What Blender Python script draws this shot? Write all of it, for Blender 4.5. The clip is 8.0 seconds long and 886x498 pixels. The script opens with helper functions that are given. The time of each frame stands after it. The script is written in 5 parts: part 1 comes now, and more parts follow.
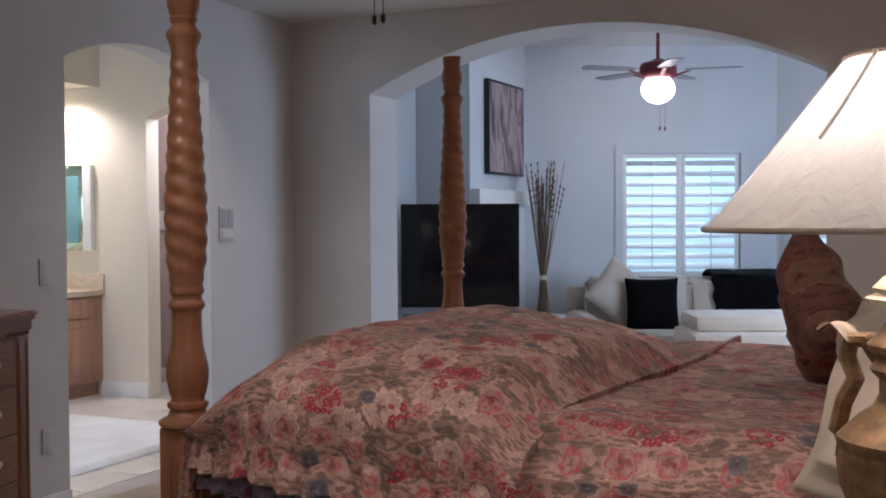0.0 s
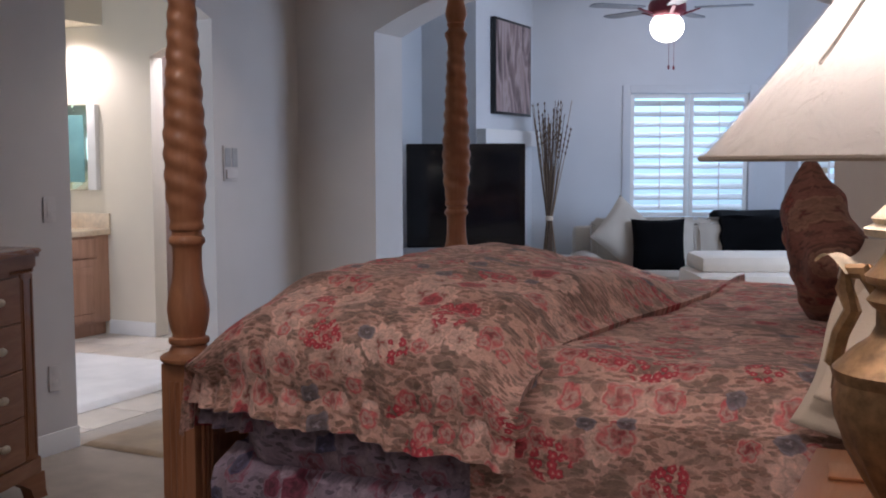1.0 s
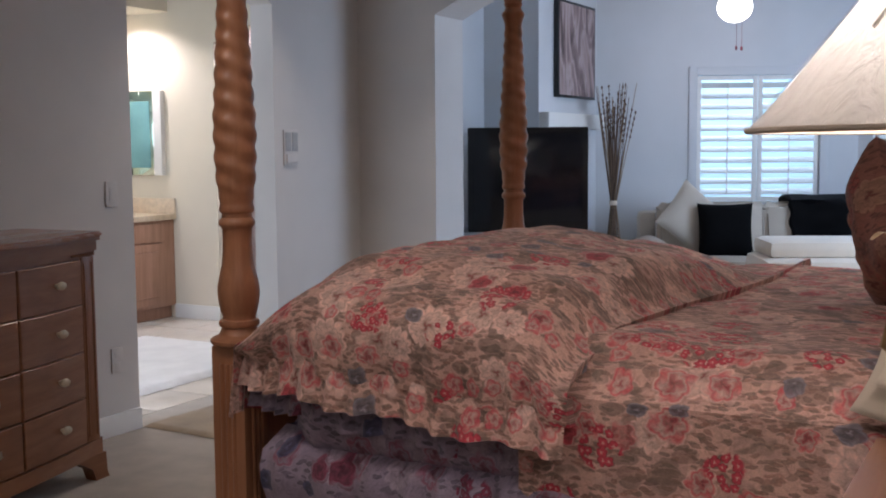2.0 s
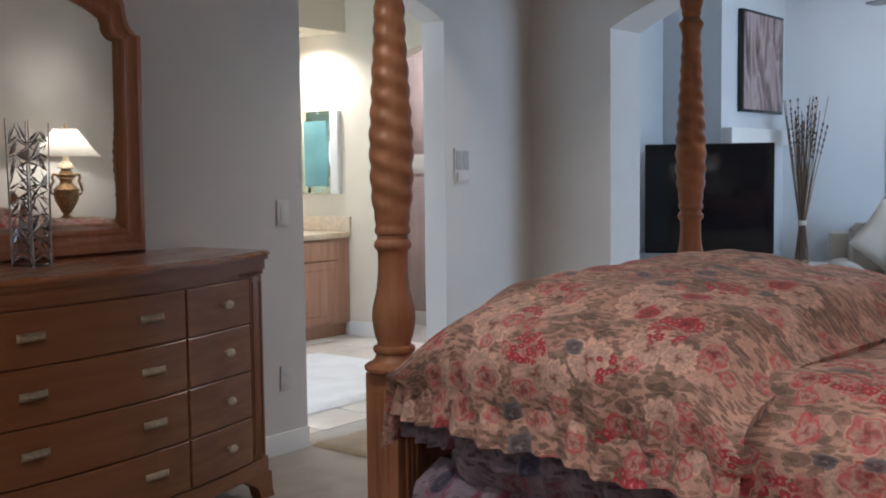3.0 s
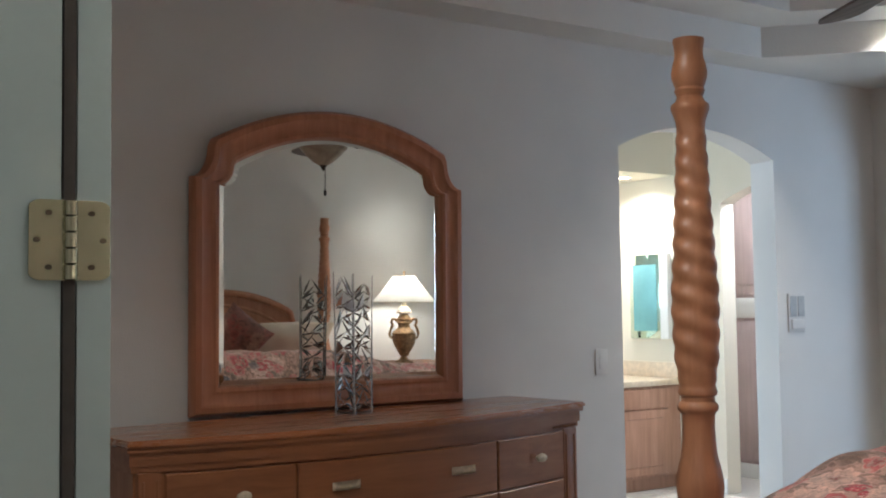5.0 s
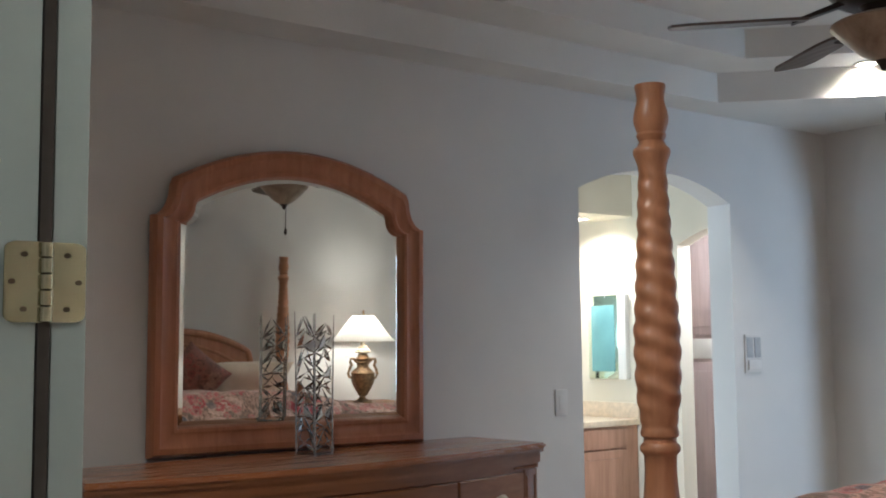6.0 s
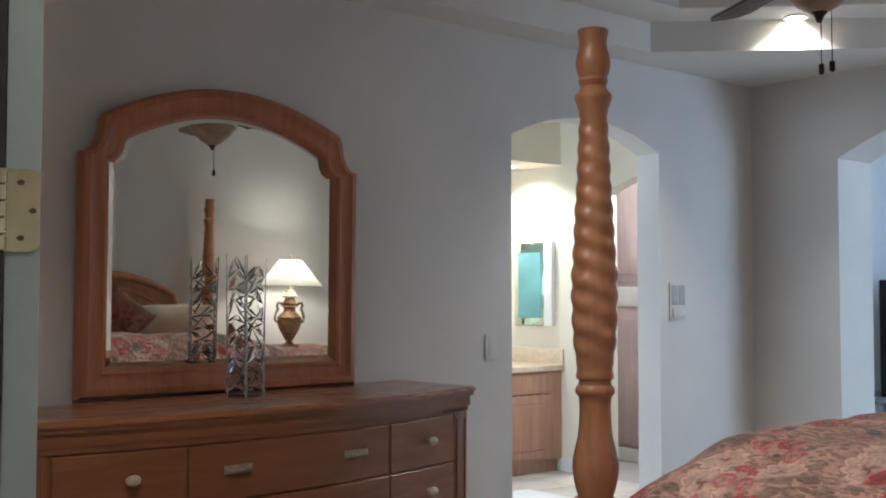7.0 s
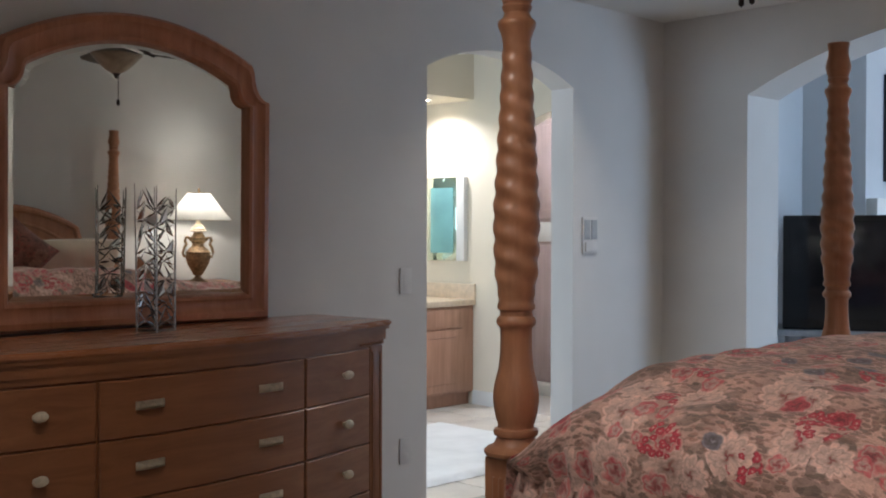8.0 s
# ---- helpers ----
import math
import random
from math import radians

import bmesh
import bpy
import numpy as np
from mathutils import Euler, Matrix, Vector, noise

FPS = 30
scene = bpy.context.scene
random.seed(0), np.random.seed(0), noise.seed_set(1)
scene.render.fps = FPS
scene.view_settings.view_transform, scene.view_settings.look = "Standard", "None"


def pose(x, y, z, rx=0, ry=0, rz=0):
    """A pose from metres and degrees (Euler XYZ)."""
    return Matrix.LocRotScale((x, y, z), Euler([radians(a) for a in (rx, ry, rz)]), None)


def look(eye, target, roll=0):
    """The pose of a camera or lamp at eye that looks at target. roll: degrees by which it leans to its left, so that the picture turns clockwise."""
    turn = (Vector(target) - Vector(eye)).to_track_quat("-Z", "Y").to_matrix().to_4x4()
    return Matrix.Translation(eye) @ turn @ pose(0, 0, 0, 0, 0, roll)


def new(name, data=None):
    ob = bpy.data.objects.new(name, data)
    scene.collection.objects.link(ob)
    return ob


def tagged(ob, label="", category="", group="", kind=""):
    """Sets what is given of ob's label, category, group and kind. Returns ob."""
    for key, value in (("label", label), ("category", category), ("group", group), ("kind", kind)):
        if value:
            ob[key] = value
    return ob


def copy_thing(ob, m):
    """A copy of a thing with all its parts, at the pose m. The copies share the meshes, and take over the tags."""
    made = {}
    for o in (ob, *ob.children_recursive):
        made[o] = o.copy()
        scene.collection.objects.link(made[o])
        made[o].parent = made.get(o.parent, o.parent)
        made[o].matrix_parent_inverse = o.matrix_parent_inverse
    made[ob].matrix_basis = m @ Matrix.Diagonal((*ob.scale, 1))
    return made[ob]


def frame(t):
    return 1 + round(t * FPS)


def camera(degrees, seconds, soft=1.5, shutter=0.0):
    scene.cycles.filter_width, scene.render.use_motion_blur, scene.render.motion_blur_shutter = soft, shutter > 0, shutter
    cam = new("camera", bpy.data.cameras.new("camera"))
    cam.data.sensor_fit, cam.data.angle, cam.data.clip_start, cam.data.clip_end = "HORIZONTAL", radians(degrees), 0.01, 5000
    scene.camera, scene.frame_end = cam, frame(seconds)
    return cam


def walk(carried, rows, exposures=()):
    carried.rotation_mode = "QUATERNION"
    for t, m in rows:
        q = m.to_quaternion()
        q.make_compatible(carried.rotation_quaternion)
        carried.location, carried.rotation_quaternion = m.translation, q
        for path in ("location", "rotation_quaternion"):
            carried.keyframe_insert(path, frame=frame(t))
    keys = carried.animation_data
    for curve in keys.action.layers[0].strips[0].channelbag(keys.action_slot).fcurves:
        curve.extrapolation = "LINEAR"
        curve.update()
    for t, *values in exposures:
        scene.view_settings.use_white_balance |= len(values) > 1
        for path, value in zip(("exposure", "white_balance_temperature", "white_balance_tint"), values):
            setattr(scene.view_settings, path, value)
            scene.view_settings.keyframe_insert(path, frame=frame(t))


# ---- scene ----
cam = camera(44.4, 8.0, soft=1.9)
PATH = [
    (0, (3.714, 0.199, 1.348), (2.867, 2.01, 1.293), -0.3),
    (0.5, (3.716, 0.203, 1.337), (2.872, 2.011, 1.2), -0.1),
    (1, (3.724, 0.221, 1.332), (2.865, 2.021, 1.171), -0.2),
    (2.5, (3.743, 0.345, 1.315), (2.655, 2.013, 1.131), -0.6),
    (3, (3.69, 0.437, 1.32), (2.448, 1.997, 1.17), -0.7),
    (3.5, (3.657, 0.513, 1.331), (2.29, 1.966, 1.191), -1.1),
    (4, (3.664, 0.564, 1.334), (2.118, 1.829, 1.228), 0.1),
    (4.5, (3.688, 0.575, 1.342), (2.036, 1.703, 1.313), -0.2),
    (5, (3.692, 0.573, 1.359), (2.031, 1.682, 1.473), -0.8),
    (6.5, (3.691, 0.538, 1.363), (2.107, 1.747, 1.54), -0.0),
    (7, (3.661, 0.528, 1.352), (2.131, 1.813, 1.439), 0.0),
    (7.5, (3.623, 0.536, 1.336), (2.141, 1.878, 1.338), 0.1),
    (8, (3.608, 0.538, 1.337), (2.19, 1.948, 1.308), 0.1),
]
walk(cam, [(t, look(eye, target, roll)) for t, eye, target, roll in PATH], exposures=[(0.0, -0.58, 6250, 22), (1.0, -0.58, 6250, 24), (2.5, -0.30, 6200, 17), (3.5, -0.14, 6000, 11), (4.5, 0.22, 5880, 9), (5.2, 0.24, 5850, 8), (6.5, 0.16, 5900, 8), (7.3, -0.02, 5950, 10), (8.0, -0.22, 6000, 12)])

# ---- world and lights ----
world = bpy.data.worlds.new("sky")
scene.world = world
world.use_nodes = True
wn = world.node_tree
sky = wn.nodes.new("ShaderNodeTexSky")
sky.sky_type, sky.sun_disc = "NISHITA", False
sky.sun_elevation, sky.sun_rotation = radians(50), radians(200)
wn.links.new(sky.outputs[0], wn.nodes["Background"].inputs[0])
wn.nodes["Background"].inputs[1].default_value = 0.12


def area_lamp(name, m, sx, sy, watts, colour):
    d = bpy.data.lights.new(name, "AREA")
    d.shape, d.size, d.size_y, d.energy, d.color = "RECTANGLE", sx, sy, watts, colour
    ob = new(name, d)
    ob.matrix_world = m
    return ob


def point_lamp(name, place, watts, colour, radius=0.04):
    d = bpy.data.lights.new(name, "POINT")
    d.energy, d.color, d.shadow_soft_size = watts, colour, radius
    ob = new(name, d)
    ob.location = place
    return ob


def spot_lamp(name, place, watts, colour, cone=110):
    d = bpy.data.lights.new(name, "SPOT")
    d.energy, d.color, d.shadow_soft_size, d.spot_size, d.spot_blend = watts, colour, 0.04, radians(cone), 0.6
    ob = new(name, d)
    ob.location = place
    return ob


WARM, NEUTRAL, DAY = (1.0, 0.93, 0.84), (1.0, 0.96, 0.92), (0.58, 0.78, 1.0)

# ---- materials ----


def material(name):
    m = bpy.data.materials.new(name)
    m.use_nodes = True
    nt = m.node_tree
    return m, nt, nt.nodes["Principled BSDF"]


def coords(nt, scale=(1, 1, 1), kind="Object"):
    tc, mp = nt.nodes.new("ShaderNodeTexCoord"), nt.nodes.new("ShaderNodeMapping")
    mp.inputs["Scale"].default_value = scale
    nt.links.new(tc.outputs[kind], mp.inputs["Vector"])
    return mp.outputs["Vector"]


def noise_tex(nt, vec, scale, detail=4.0, rough=0.55, distort=0.0):
    n = nt.nodes.new("ShaderNodeTexNoise")
    n.inputs["Scale"].default_value, n.inputs["Detail"].default_value = scale, detail
    n.inputs["Roughness"].default_value, n.inputs["Distortion"].default_value = rough, distort
    nt.links.new(vec, n.inputs["Vector"])
    return n


def ramp(nt, fac, stops):
    r = nt.nodes.new("ShaderNodeValToRGB")
    els = r.color_ramp.elements
    while len(els) < len(stops):
        els.new(0.5)
    for e, (p, c) in zip(els, stops):
        e.position, e.color = p, (*c, 1)
    nt.links.new(fac, r.inputs[0])
    return r.outputs[0]


def mix(nt, fac, a, b, mode="MIX"):
    m = nt.nodes.new("ShaderNodeMix")
    m.data_type, m.blend_type = "RGBA", mode
    for sock, v in ((m.inputs[0], fac), (m.inputs[6], a), (m.inputs[7], b)):
        if isinstance(v, (int, float)):
            sock.default_value = v
        elif isinstance(v, tuple):
            sock.default_value = (*v, 1)
        else:
            nt.links.new(v, sock)
    return m.outputs[2]


def bump(nt, bsdf, height, strength, distance=0.01):
    b = nt.nodes.new("ShaderNodeBump")
    b.inputs["Strength"].default_value, b.inputs["Distance"].default_value = strength, distance
    nt.links.new(height, b.inputs["Height"])
    nt.links.new(b.outputs[0], bsdf.inputs["Normal"])


def painted(name, colour, rough=0.75, grain=160, strength=0.25):
    m, nt, p = material(name)
    v = coords(nt)
    big = noise_tex(nt, v, 1.3, 3)
    lo = tuple(c * 0.93 for c in colour)
    hi = tuple(min(1, c * 1.04) for c in colour)
    nt.links.new(ramp(nt, big.outputs[0], [(0.3, lo), (0.7, hi)]), p.inputs["Base Color"])
    p.inputs["Roughness"].default_value = rough
    fine = noise_tex(nt, v, grain, 3)
    bump(nt, p, fine.outputs[0], strength, 0.004)
    return m


def wood(name, dark, light, axis=2, rough=0.38, fine=1.0):
    m, nt, p = material(name)
    sc = [26.0 * fine] * 3
    sc[axis] = 1.6
    v = coords(nt, tuple(sc))
    n1 = noise_tex(nt, v, 1.0, 6, 0.62, 0.8)
    mid = tuple((a + b) / 2 for a, b in zip(dark, light))
    base = ramp(nt, n1.outputs[0], [(0.28, dark), (0.5, mid), (0.72, light)])
    v2 = coords(nt, (1, 1, 1))
    n2 = noise_tex(nt, v2, 2.2, 3)
    worn = ramp(nt, n2.outputs[0], [(0.3, (0.82, 0.80, 0.78)), (0.7, (1.0, 1.0, 1.0))])
    nt.links.new(mix(nt, 1.0, base, worn, "MULTIPLY"), p.inputs["Base Color"])
    nt.links.new(ramp(nt, n1.outputs[0], [(0.2, (rough + 0.1,) * 3), (0.8, (rough - 0.06,) * 3)]), p.inputs["Roughness"])
    p.inputs["Coat Weight"].default_value, p.inputs["Coat Roughness"].default_value = 0.25, 0.25
    bump(nt, p, n1.outputs[0], 0.12, 0.003)
    return m


def plain(name, colour, rough=0.5, metal=0.0, grain=40.0, vary=0.12, strength=0.1):
    m, nt, p = material(name)
    v = coords(nt)
    n = noise_tex(nt, v, grain, 4)
    lo, hi = tuple(c * (1 - vary) for c in colour), tuple(min(1.0, c * (1 + vary)) for c in colour)
    nt.links.new(ramp(nt, n.outputs[0], [(0.3, lo), (0.7, hi)]), p.inputs["Base Color"])
    p.inputs["Roughness"].default_value, p.inputs["Metallic"].default_value = rough, metal
    bump(nt, p, n.outputs[0], strength, 0.003)
    return m


def glow(name, colour, strength):
    m, nt, p = material(name)
    p.inputs["Base Color"].default_value = (*colour, 1)
    p.inputs["Emission Color"].default_value, p.inputs["Emission Strength"].default_value = (*colour, 1), strength
    return m


def cloth(name, colour, grain=220.0, vary=0.1, rough=0.9, sheen=0.3):
    m, nt, p = material(name)
    v = coords(nt)
    n, big = noise_tex(nt, v, grain, 3), noise_tex(nt, v, 5, 3)
    lo, hi = tuple(c * (1 - vary) for c in colour), tuple(min(1.0, c * (1 + vary)) for c in colour)
    nt.links.new(ramp(nt, big.outputs[0], [(0.3, lo), (0.7, hi)]), p.inputs["Base Color"])
    p.inputs["Roughness"].default_value, p.inputs["Sheen Weight"].default_value = rough, sheen
    bump(nt, p, n.outputs[0], 0.3, 0.003)
    return m


def floral(name, ground, shade, rose, deep, bloom, leaf, blue, scale=1.0, rich=True):
    """Printed cotton: leaf sprays, large pale blooms, roses, clusters of red florets and blue bells on a mottled ground."""
    m, nt, p = material(name)
    tc = nt.nodes.new("ShaderNodeTexCoord")

    def calc(op, a, b=None):
        n = nt.nodes.new("ShaderNodeMath")
        n.operation = op
        for sock, val in zip(n.inputs, (a, b)):
            if isinstance(val, (int, float)):
                sock.default_value = val
            elif val is not None:
                nt.links.new(val, sock)
        return n.outputs[0]

    def push(vec, sc, amount):
        w = noise_tex(nt, vec, sc * scale, 3)
        o = nt.nodes.new("ShaderNodeVectorMath")
        o.operation = "MULTIPLY_ADD"
        o.inputs[1].default_value = (amount, amount, 0)
        nt.links.new(w.outputs["Color"], o.inputs[0])
        nt.links.new(vec, o.inputs[2])
        return o.outputs[0]

    cloth_uv = tc.outputs["UV"]
    ragged = push(push(cloth_uv, 12, 0.030), 75, 0.0065)

    def times(*layers):
        out = layers[0]
        for q in layers[1:]:
            out = mix(nt, 1.0, out, q, "MULTIPLY")
        return out

    def tone(c, k):
        return tuple(min(1.0, q * k) for q in c)

    def below(value, limit, soft=0.02):
        return ramp(nt, value, [(max(0.0, limit - soft), (1, 1, 1)), (min(1.0, limit + soft), (0, 0, 0))])

    def cells(sc, shift, turn=0.0, squash=1.0):
        mp = nt.nodes.new("ShaderNodeMapping")
        mp.inputs["Location"].default_value = (shift, shift * 0.7, 0)
        mp.inputs["Rotation"].default_value = (0, 0, radians(turn))
        mp.inputs["Scale"].default_value = (1, squash, 1)
        nt.links.new(ragged, mp.inputs["Vector"])
        vo = nt.nodes.new("ShaderNodeTexVoronoi")
        vo.voronoi_dimensions = "2D"
        vo.inputs["Scale"].default_value, vo.inputs["Randomness"].default_value = sc * scale, 0.8
        nt.links.new(mp.outputs[0], vo.inputs["Vector"])
        off = nt.nodes.new("ShaderNodeVectorMath")
        off.operation = "SUBTRACT"
        nt.links.new(mp.outputs[0], off.inputs[0])
        nt.links.new(vo.outputs["Position"], off.inputs[1])
        xyz, rnd = nt.nodes.new("ShaderNodeSeparateXYZ"), nt.nodes.new("ShaderNodeSeparateColor")
        nt.links.new(off.outputs[0], xyz.inputs[0])
        nt.links.new(vo.outputs["Color"], rnd.inputs[0])
        return xyz.outputs[0], xyz.outputs[1], rnd.outputs

    def far(x, y):
        return calc("SQRT", calc("ADD", calc("MULTIPLY", x, x), calc("MULTIPLY", y, y)))

    def flower(sc, shift, chance, size, petals, stops):
        """A round of petals: the stops run from its heart to the rim."""
        x, y, rnd = cells(sc, shift)
        a = calc("ADD", calc("ARCTAN2", y, x), calc("MULTIPLY", rnd[2], 6.28))
        lobe = calc("ABSOLUTE", calc("COSINE", calc("MULTIPLY", a, petals / 2)))
        reach = calc("MULTIPLY", calc("ADD", 0.80, calc("MULTIPLY", lobe, 0.20)), calc("MULTIPLY", calc("ADD", 0.72, calc("MULTIPLY", rnd[0], 0.5)), size / scale))
        q = calc("DIVIDE", far(x, y), reach)
        swirl = calc("MULTIPLY", calc("SINE", calc("ADD", calc("MULTIPLY", a, 3.0), calc("MULTIPLY", q, 9.0))), 0.10)
        col = ramp(nt, calc("ADD", calc("MULTIPLY", q, 0.9), swirl), stops)
        col = times(col, ramp(nt, lobe, [(0.0, (0.80, 0.76, 0.75)), (0.4, (1, 1, 1))]))
        return times(below(calc("MULTIPLY", q, 0.5), 0.5, 0.03), below(rnd[1], chance, 0.003)), col

    def leaves(sc, shift, chance, turn, squash, size, stops):
        x, y, rnd = cells(sc, shift, turn, squash)
        q = calc("DIVIDE", far(x, y), calc("MULTIPLY", calc("ADD", 0.7, calc("MULTIPLY", rnd[2], 0.5)), size / scale))
        rib = ramp(nt, calc("MULTIPLY", calc("ABSOLUTE", y), 60 * scale), [(0.0, (1.25, 1.22, 1.18)), (0.16, (0.95, 0.95, 0.95)), (1.0, (0.72, 0.72, 0.72))])
        return times(below(calc("MULTIPLY", q, 0.5), 0.5, 0.03), below(rnd[1], chance, 0.003)), times(ramp(nt, rnd[0], stops), rib)

    def lay(base, layer, keep=1.0):
        mask, col = layer
        if keep < 1.0:
            mask = mix(nt, 1.0, mask, (keep, keep, keep), "MULTIPLY")
        return mix(nt, mask, base, col)

    g = noise_tex(nt, cloth_uv, 9 * scale, 5, 0.6, 0.8)
    col = ramp(nt, g.outputs[0], [(0.32, tone(ground, 0.78)), (0.46, tone(ground, 0.97)), (0.56, tone(ground, 1.06)), (0.7, tone(ground, 1.18))])
    patch = noise_tex(nt, cloth_uv, 6.5 * scale, 3, 0.55, 0.6)
    thick = ramp(nt, patch.outputs[0], [(0.44, (0, 0, 0)), (0.52, (1, 1, 1))])
    twig = noise_tex(nt, ragged, 30 * scale, 2, 0.5, 0.8)
    line = ramp(nt, twig.outputs[0], [(0.482, (0, 0, 0)), (0.490, (0.4, 0.4, 0.4)), (0.498, (0.4, 0.4, 0.4)), (0.506, (0, 0, 0))])
    col = mix(nt, line, col, tone(shade, 1.1))
    sprig = [(0.0, tone(shade, 0.75)), (0.5, tone(leaf, 0.9)), (1.0, tone(shade, 1.25))]
    for k, turn in enumerate((15, 75, 130) if rich else (40,)):
        col = lay(col, leaves(40, 2.1 + k * 3.7, 0.30, turn, 2.4, 0.0120, sprig), 0.75)
    foliage = [(0.0, tone(leaf, 0.55)), (0.35, tone(leaf, 0.85)), (0.7, tone(leaf, 1.3)), (1.0, tone(shade, 0.8))]
    for k, turn in enumerate((35, 95, 160) if rich else (35,)):
        mask, hue = leaves(15, 1.3 + k * 5.1, 0.36, turn, 1.8, 0.029, foliage)
        col = lay(col, (times(mask, thick), hue), 0.62)
    cream = [(0.0, tone(rose, 0.55)), (0.10, tone(shade, 1.1)), (0.22, tone(bloom, 0.72)), (0.42, tone(bloom, 1.05)), (0.58, tone(bloom, 0.74)), (0.78, tone(bloom, 1.2)), (0.9, tone(bloom, 0.95)), (1.0, tone(shade, 1.5))]
    col = lay(col, flower(6.6, 4.7, 0.72, 0.060, 11, cream), 0.85)
    blush = [(0.0, deep), (0.2, tone(rose, 0.8)), (0.4, tone(bloom, 0.7)), (0.6, tone(rose, 1.25)), (0.8, tone(bloom, 0.95)), (1.0, tone(shade, 1.2))]
    col = lay(col, flower(9.0, 8.3, 0.36, 0.042, 7, blush), 0.75)
    red = [(0.0, deep), (0.2, tone(rose, 0.5)), (0.36, rose), (0.5, tone(rose, 0.55)), (0.66, tone(rose, 1.15)), (0.82, tone(bloom, 0.72)), (1.0, tone(rose, 0.6))]
    col = lay(col, flower(8.2, 6.6, 0.15, 0.042, 5, red), 0.92)
    where, _c = flower(6.9, 9.7, 0.30, 0.056, 3, red)
    floret, fc = flower(44, 2.9, 0.85, 0.0118, 5, [(0.0, tone(bloom, 0.9)), (0.3, tone(rose, 1.15)), (0.7, rose), (1.0, deep)])
    col = mix(nt, times(where, floret), col, fc)
    if rich:
        pink = [(0.0, tone(rose, 0.7)), (0.4, tone(bloom, 0.75)), (0.7, tone(rose, 1.2)), (1.0, tone(bloom, 0.7))]
        col = lay(col, flower(14, 3.9, 0.22, 0.025, 5, pink), 0.8)
    bell = [(0.0, tone(blue, 2.0)), (0.3, tone(blue, 0.55)), (0.65, blue), (0.9, tone(blue, 1.7)), (1.0, tone(blue, 0.5))]
    col = lay(col, flower(11, 7.1, 0.11, 0.028, 4, bell), 0.9)
    fleck = noise_tex(nt, cloth_uv, 120 * scale, 4, 0.7, 1.0)
    col = times(col, ramp(nt, fleck.outputs[0], [(0.34, (0.84, 0.82, 0.80)), (0.5, (1.0, 1.0, 1.0)), (0.66, (1.14, 1.12, 1.1))]))
    nt.links.new(col, p.inputs["Base Color"])
    p.inputs["Roughness"].default_value, p.inputs["Sheen Weight"].default_value = 0.8, 0.15
    v0 = coords(nt)
    weave, crease = noise_tex(nt, v0, 300, 2), noise_tex(nt, v0, 14, 4)
    bump(nt, p, mix(nt, 0.2, crease.outputs[0], weave.outputs[0]), 0.4, 0.014)
    return m


MAT_WALL = painted("wall_paint", (0.66, 0.63, 0.60))
MAT_CEIL = painted("ceiling_paint", (0.72, 0.70, 0.67), grain=90, strength=0.35)
MAT_SIT = painted("sitting_wall_paint", (0.62, 0.64, 0.66))
MAT_BATH = painted("bath_wall_paint", (0.76, 0.69, 0.56))
MAT_TRIM = painted("trim_paint", (0.78, 0.77, 0.74), rough=0.4, grain=30, strength=0.08)
MAT_DOOR = painted("door_paint", (0.41, 0.49, 0.47), rough=0.45, grain=30, strength=0.1)
MAT_OAK = wood("bed_oak", (0.35, 0.142, 0.066), (0.52, 0.238, 0.120))
# fronts darker and top lighter: lamplight from above is put into the oak colours
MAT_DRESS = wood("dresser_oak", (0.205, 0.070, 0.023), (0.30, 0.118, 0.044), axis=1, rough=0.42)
MAT_DRESS_LIT_TOP = wood("dresser_oak_lit_top", (0.30, 0.105, 0.040), (0.42, 0.17, 0.068), axis=1, rough=0.26)
MAT_DRESS_LIT_TOP.node_tree.nodes["Principled BSDF"].inputs["Coat Weight"].default_value = 0.8
MAT_DRESS_UP = wood("dresser_oak_upright", (0.205, 0.070, 0.023), (0.30, 0.118, 0.044), axis=2, rough=0.42)
MAT_VANITY = wood("vanity_oak", (0.37, 0.185, 0.115), (0.53, 0.30, 0.205), axis=2)
MAT_LINEN = wood("linen_cabinet", (0.54, 0.42, 0.41), (0.66, 0.53, 0.53), axis=2)
MAT_FRAME = wood("mirror_frame_oak", (0.36, 0.125, 0.055), (0.50, 0.20, 0.095), axis=2)
MAT_DARKWOOD = wood("dark_wood", (0.05, 0.025, 0.015), (0.12, 0.06, 0.035), axis=0)
MAT_CARPET = cloth("carpet", (0.42, 0.37, 0.31), grain=320, vary=0.14, sheen=0.2)
MAT_TILE = plain("bath_tile", (0.66, 0.60, 0.52), 0.3, grain=9, vary=0.08)
MAT_GROUT = plain("grout", (0.45, 0.41, 0.36), 0.9, grain=60)
MAT_SHAG = cloth("white_shag", (0.80, 0.80, 0.78), grain=130, vary=0.08)
MAT_TANRUG = cloth("tan_rug", (0.36, 0.27, 0.17), grain=150, vary=0.2)
MAT_FLORAL = floral("floral_cotton", (0.62, 0.375, 0.305), (0.33, 0.160, 0.120), (0.52, 0.050, 0.072), (0.20, 0.010, 0.020), (0.80, 0.53, 0.45), (0.225, 0.158, 0.125), (0.155, 0.14, 0.165))
# mauve print, with the shade beneath the comforter put into darker tones
MAT_FLORAL_UNDER = floral("floral_sheet_shaded", (0.33, 0.26, 0.34), (0.14, 0.11, 0.16), (0.26, 0.045, 0.09), (0.11, 0.014, 0.035), (0.42, 0.33, 0.41), (0.12, 0.10, 0.13), (0.07, 0.07, 0.14), rich=False)
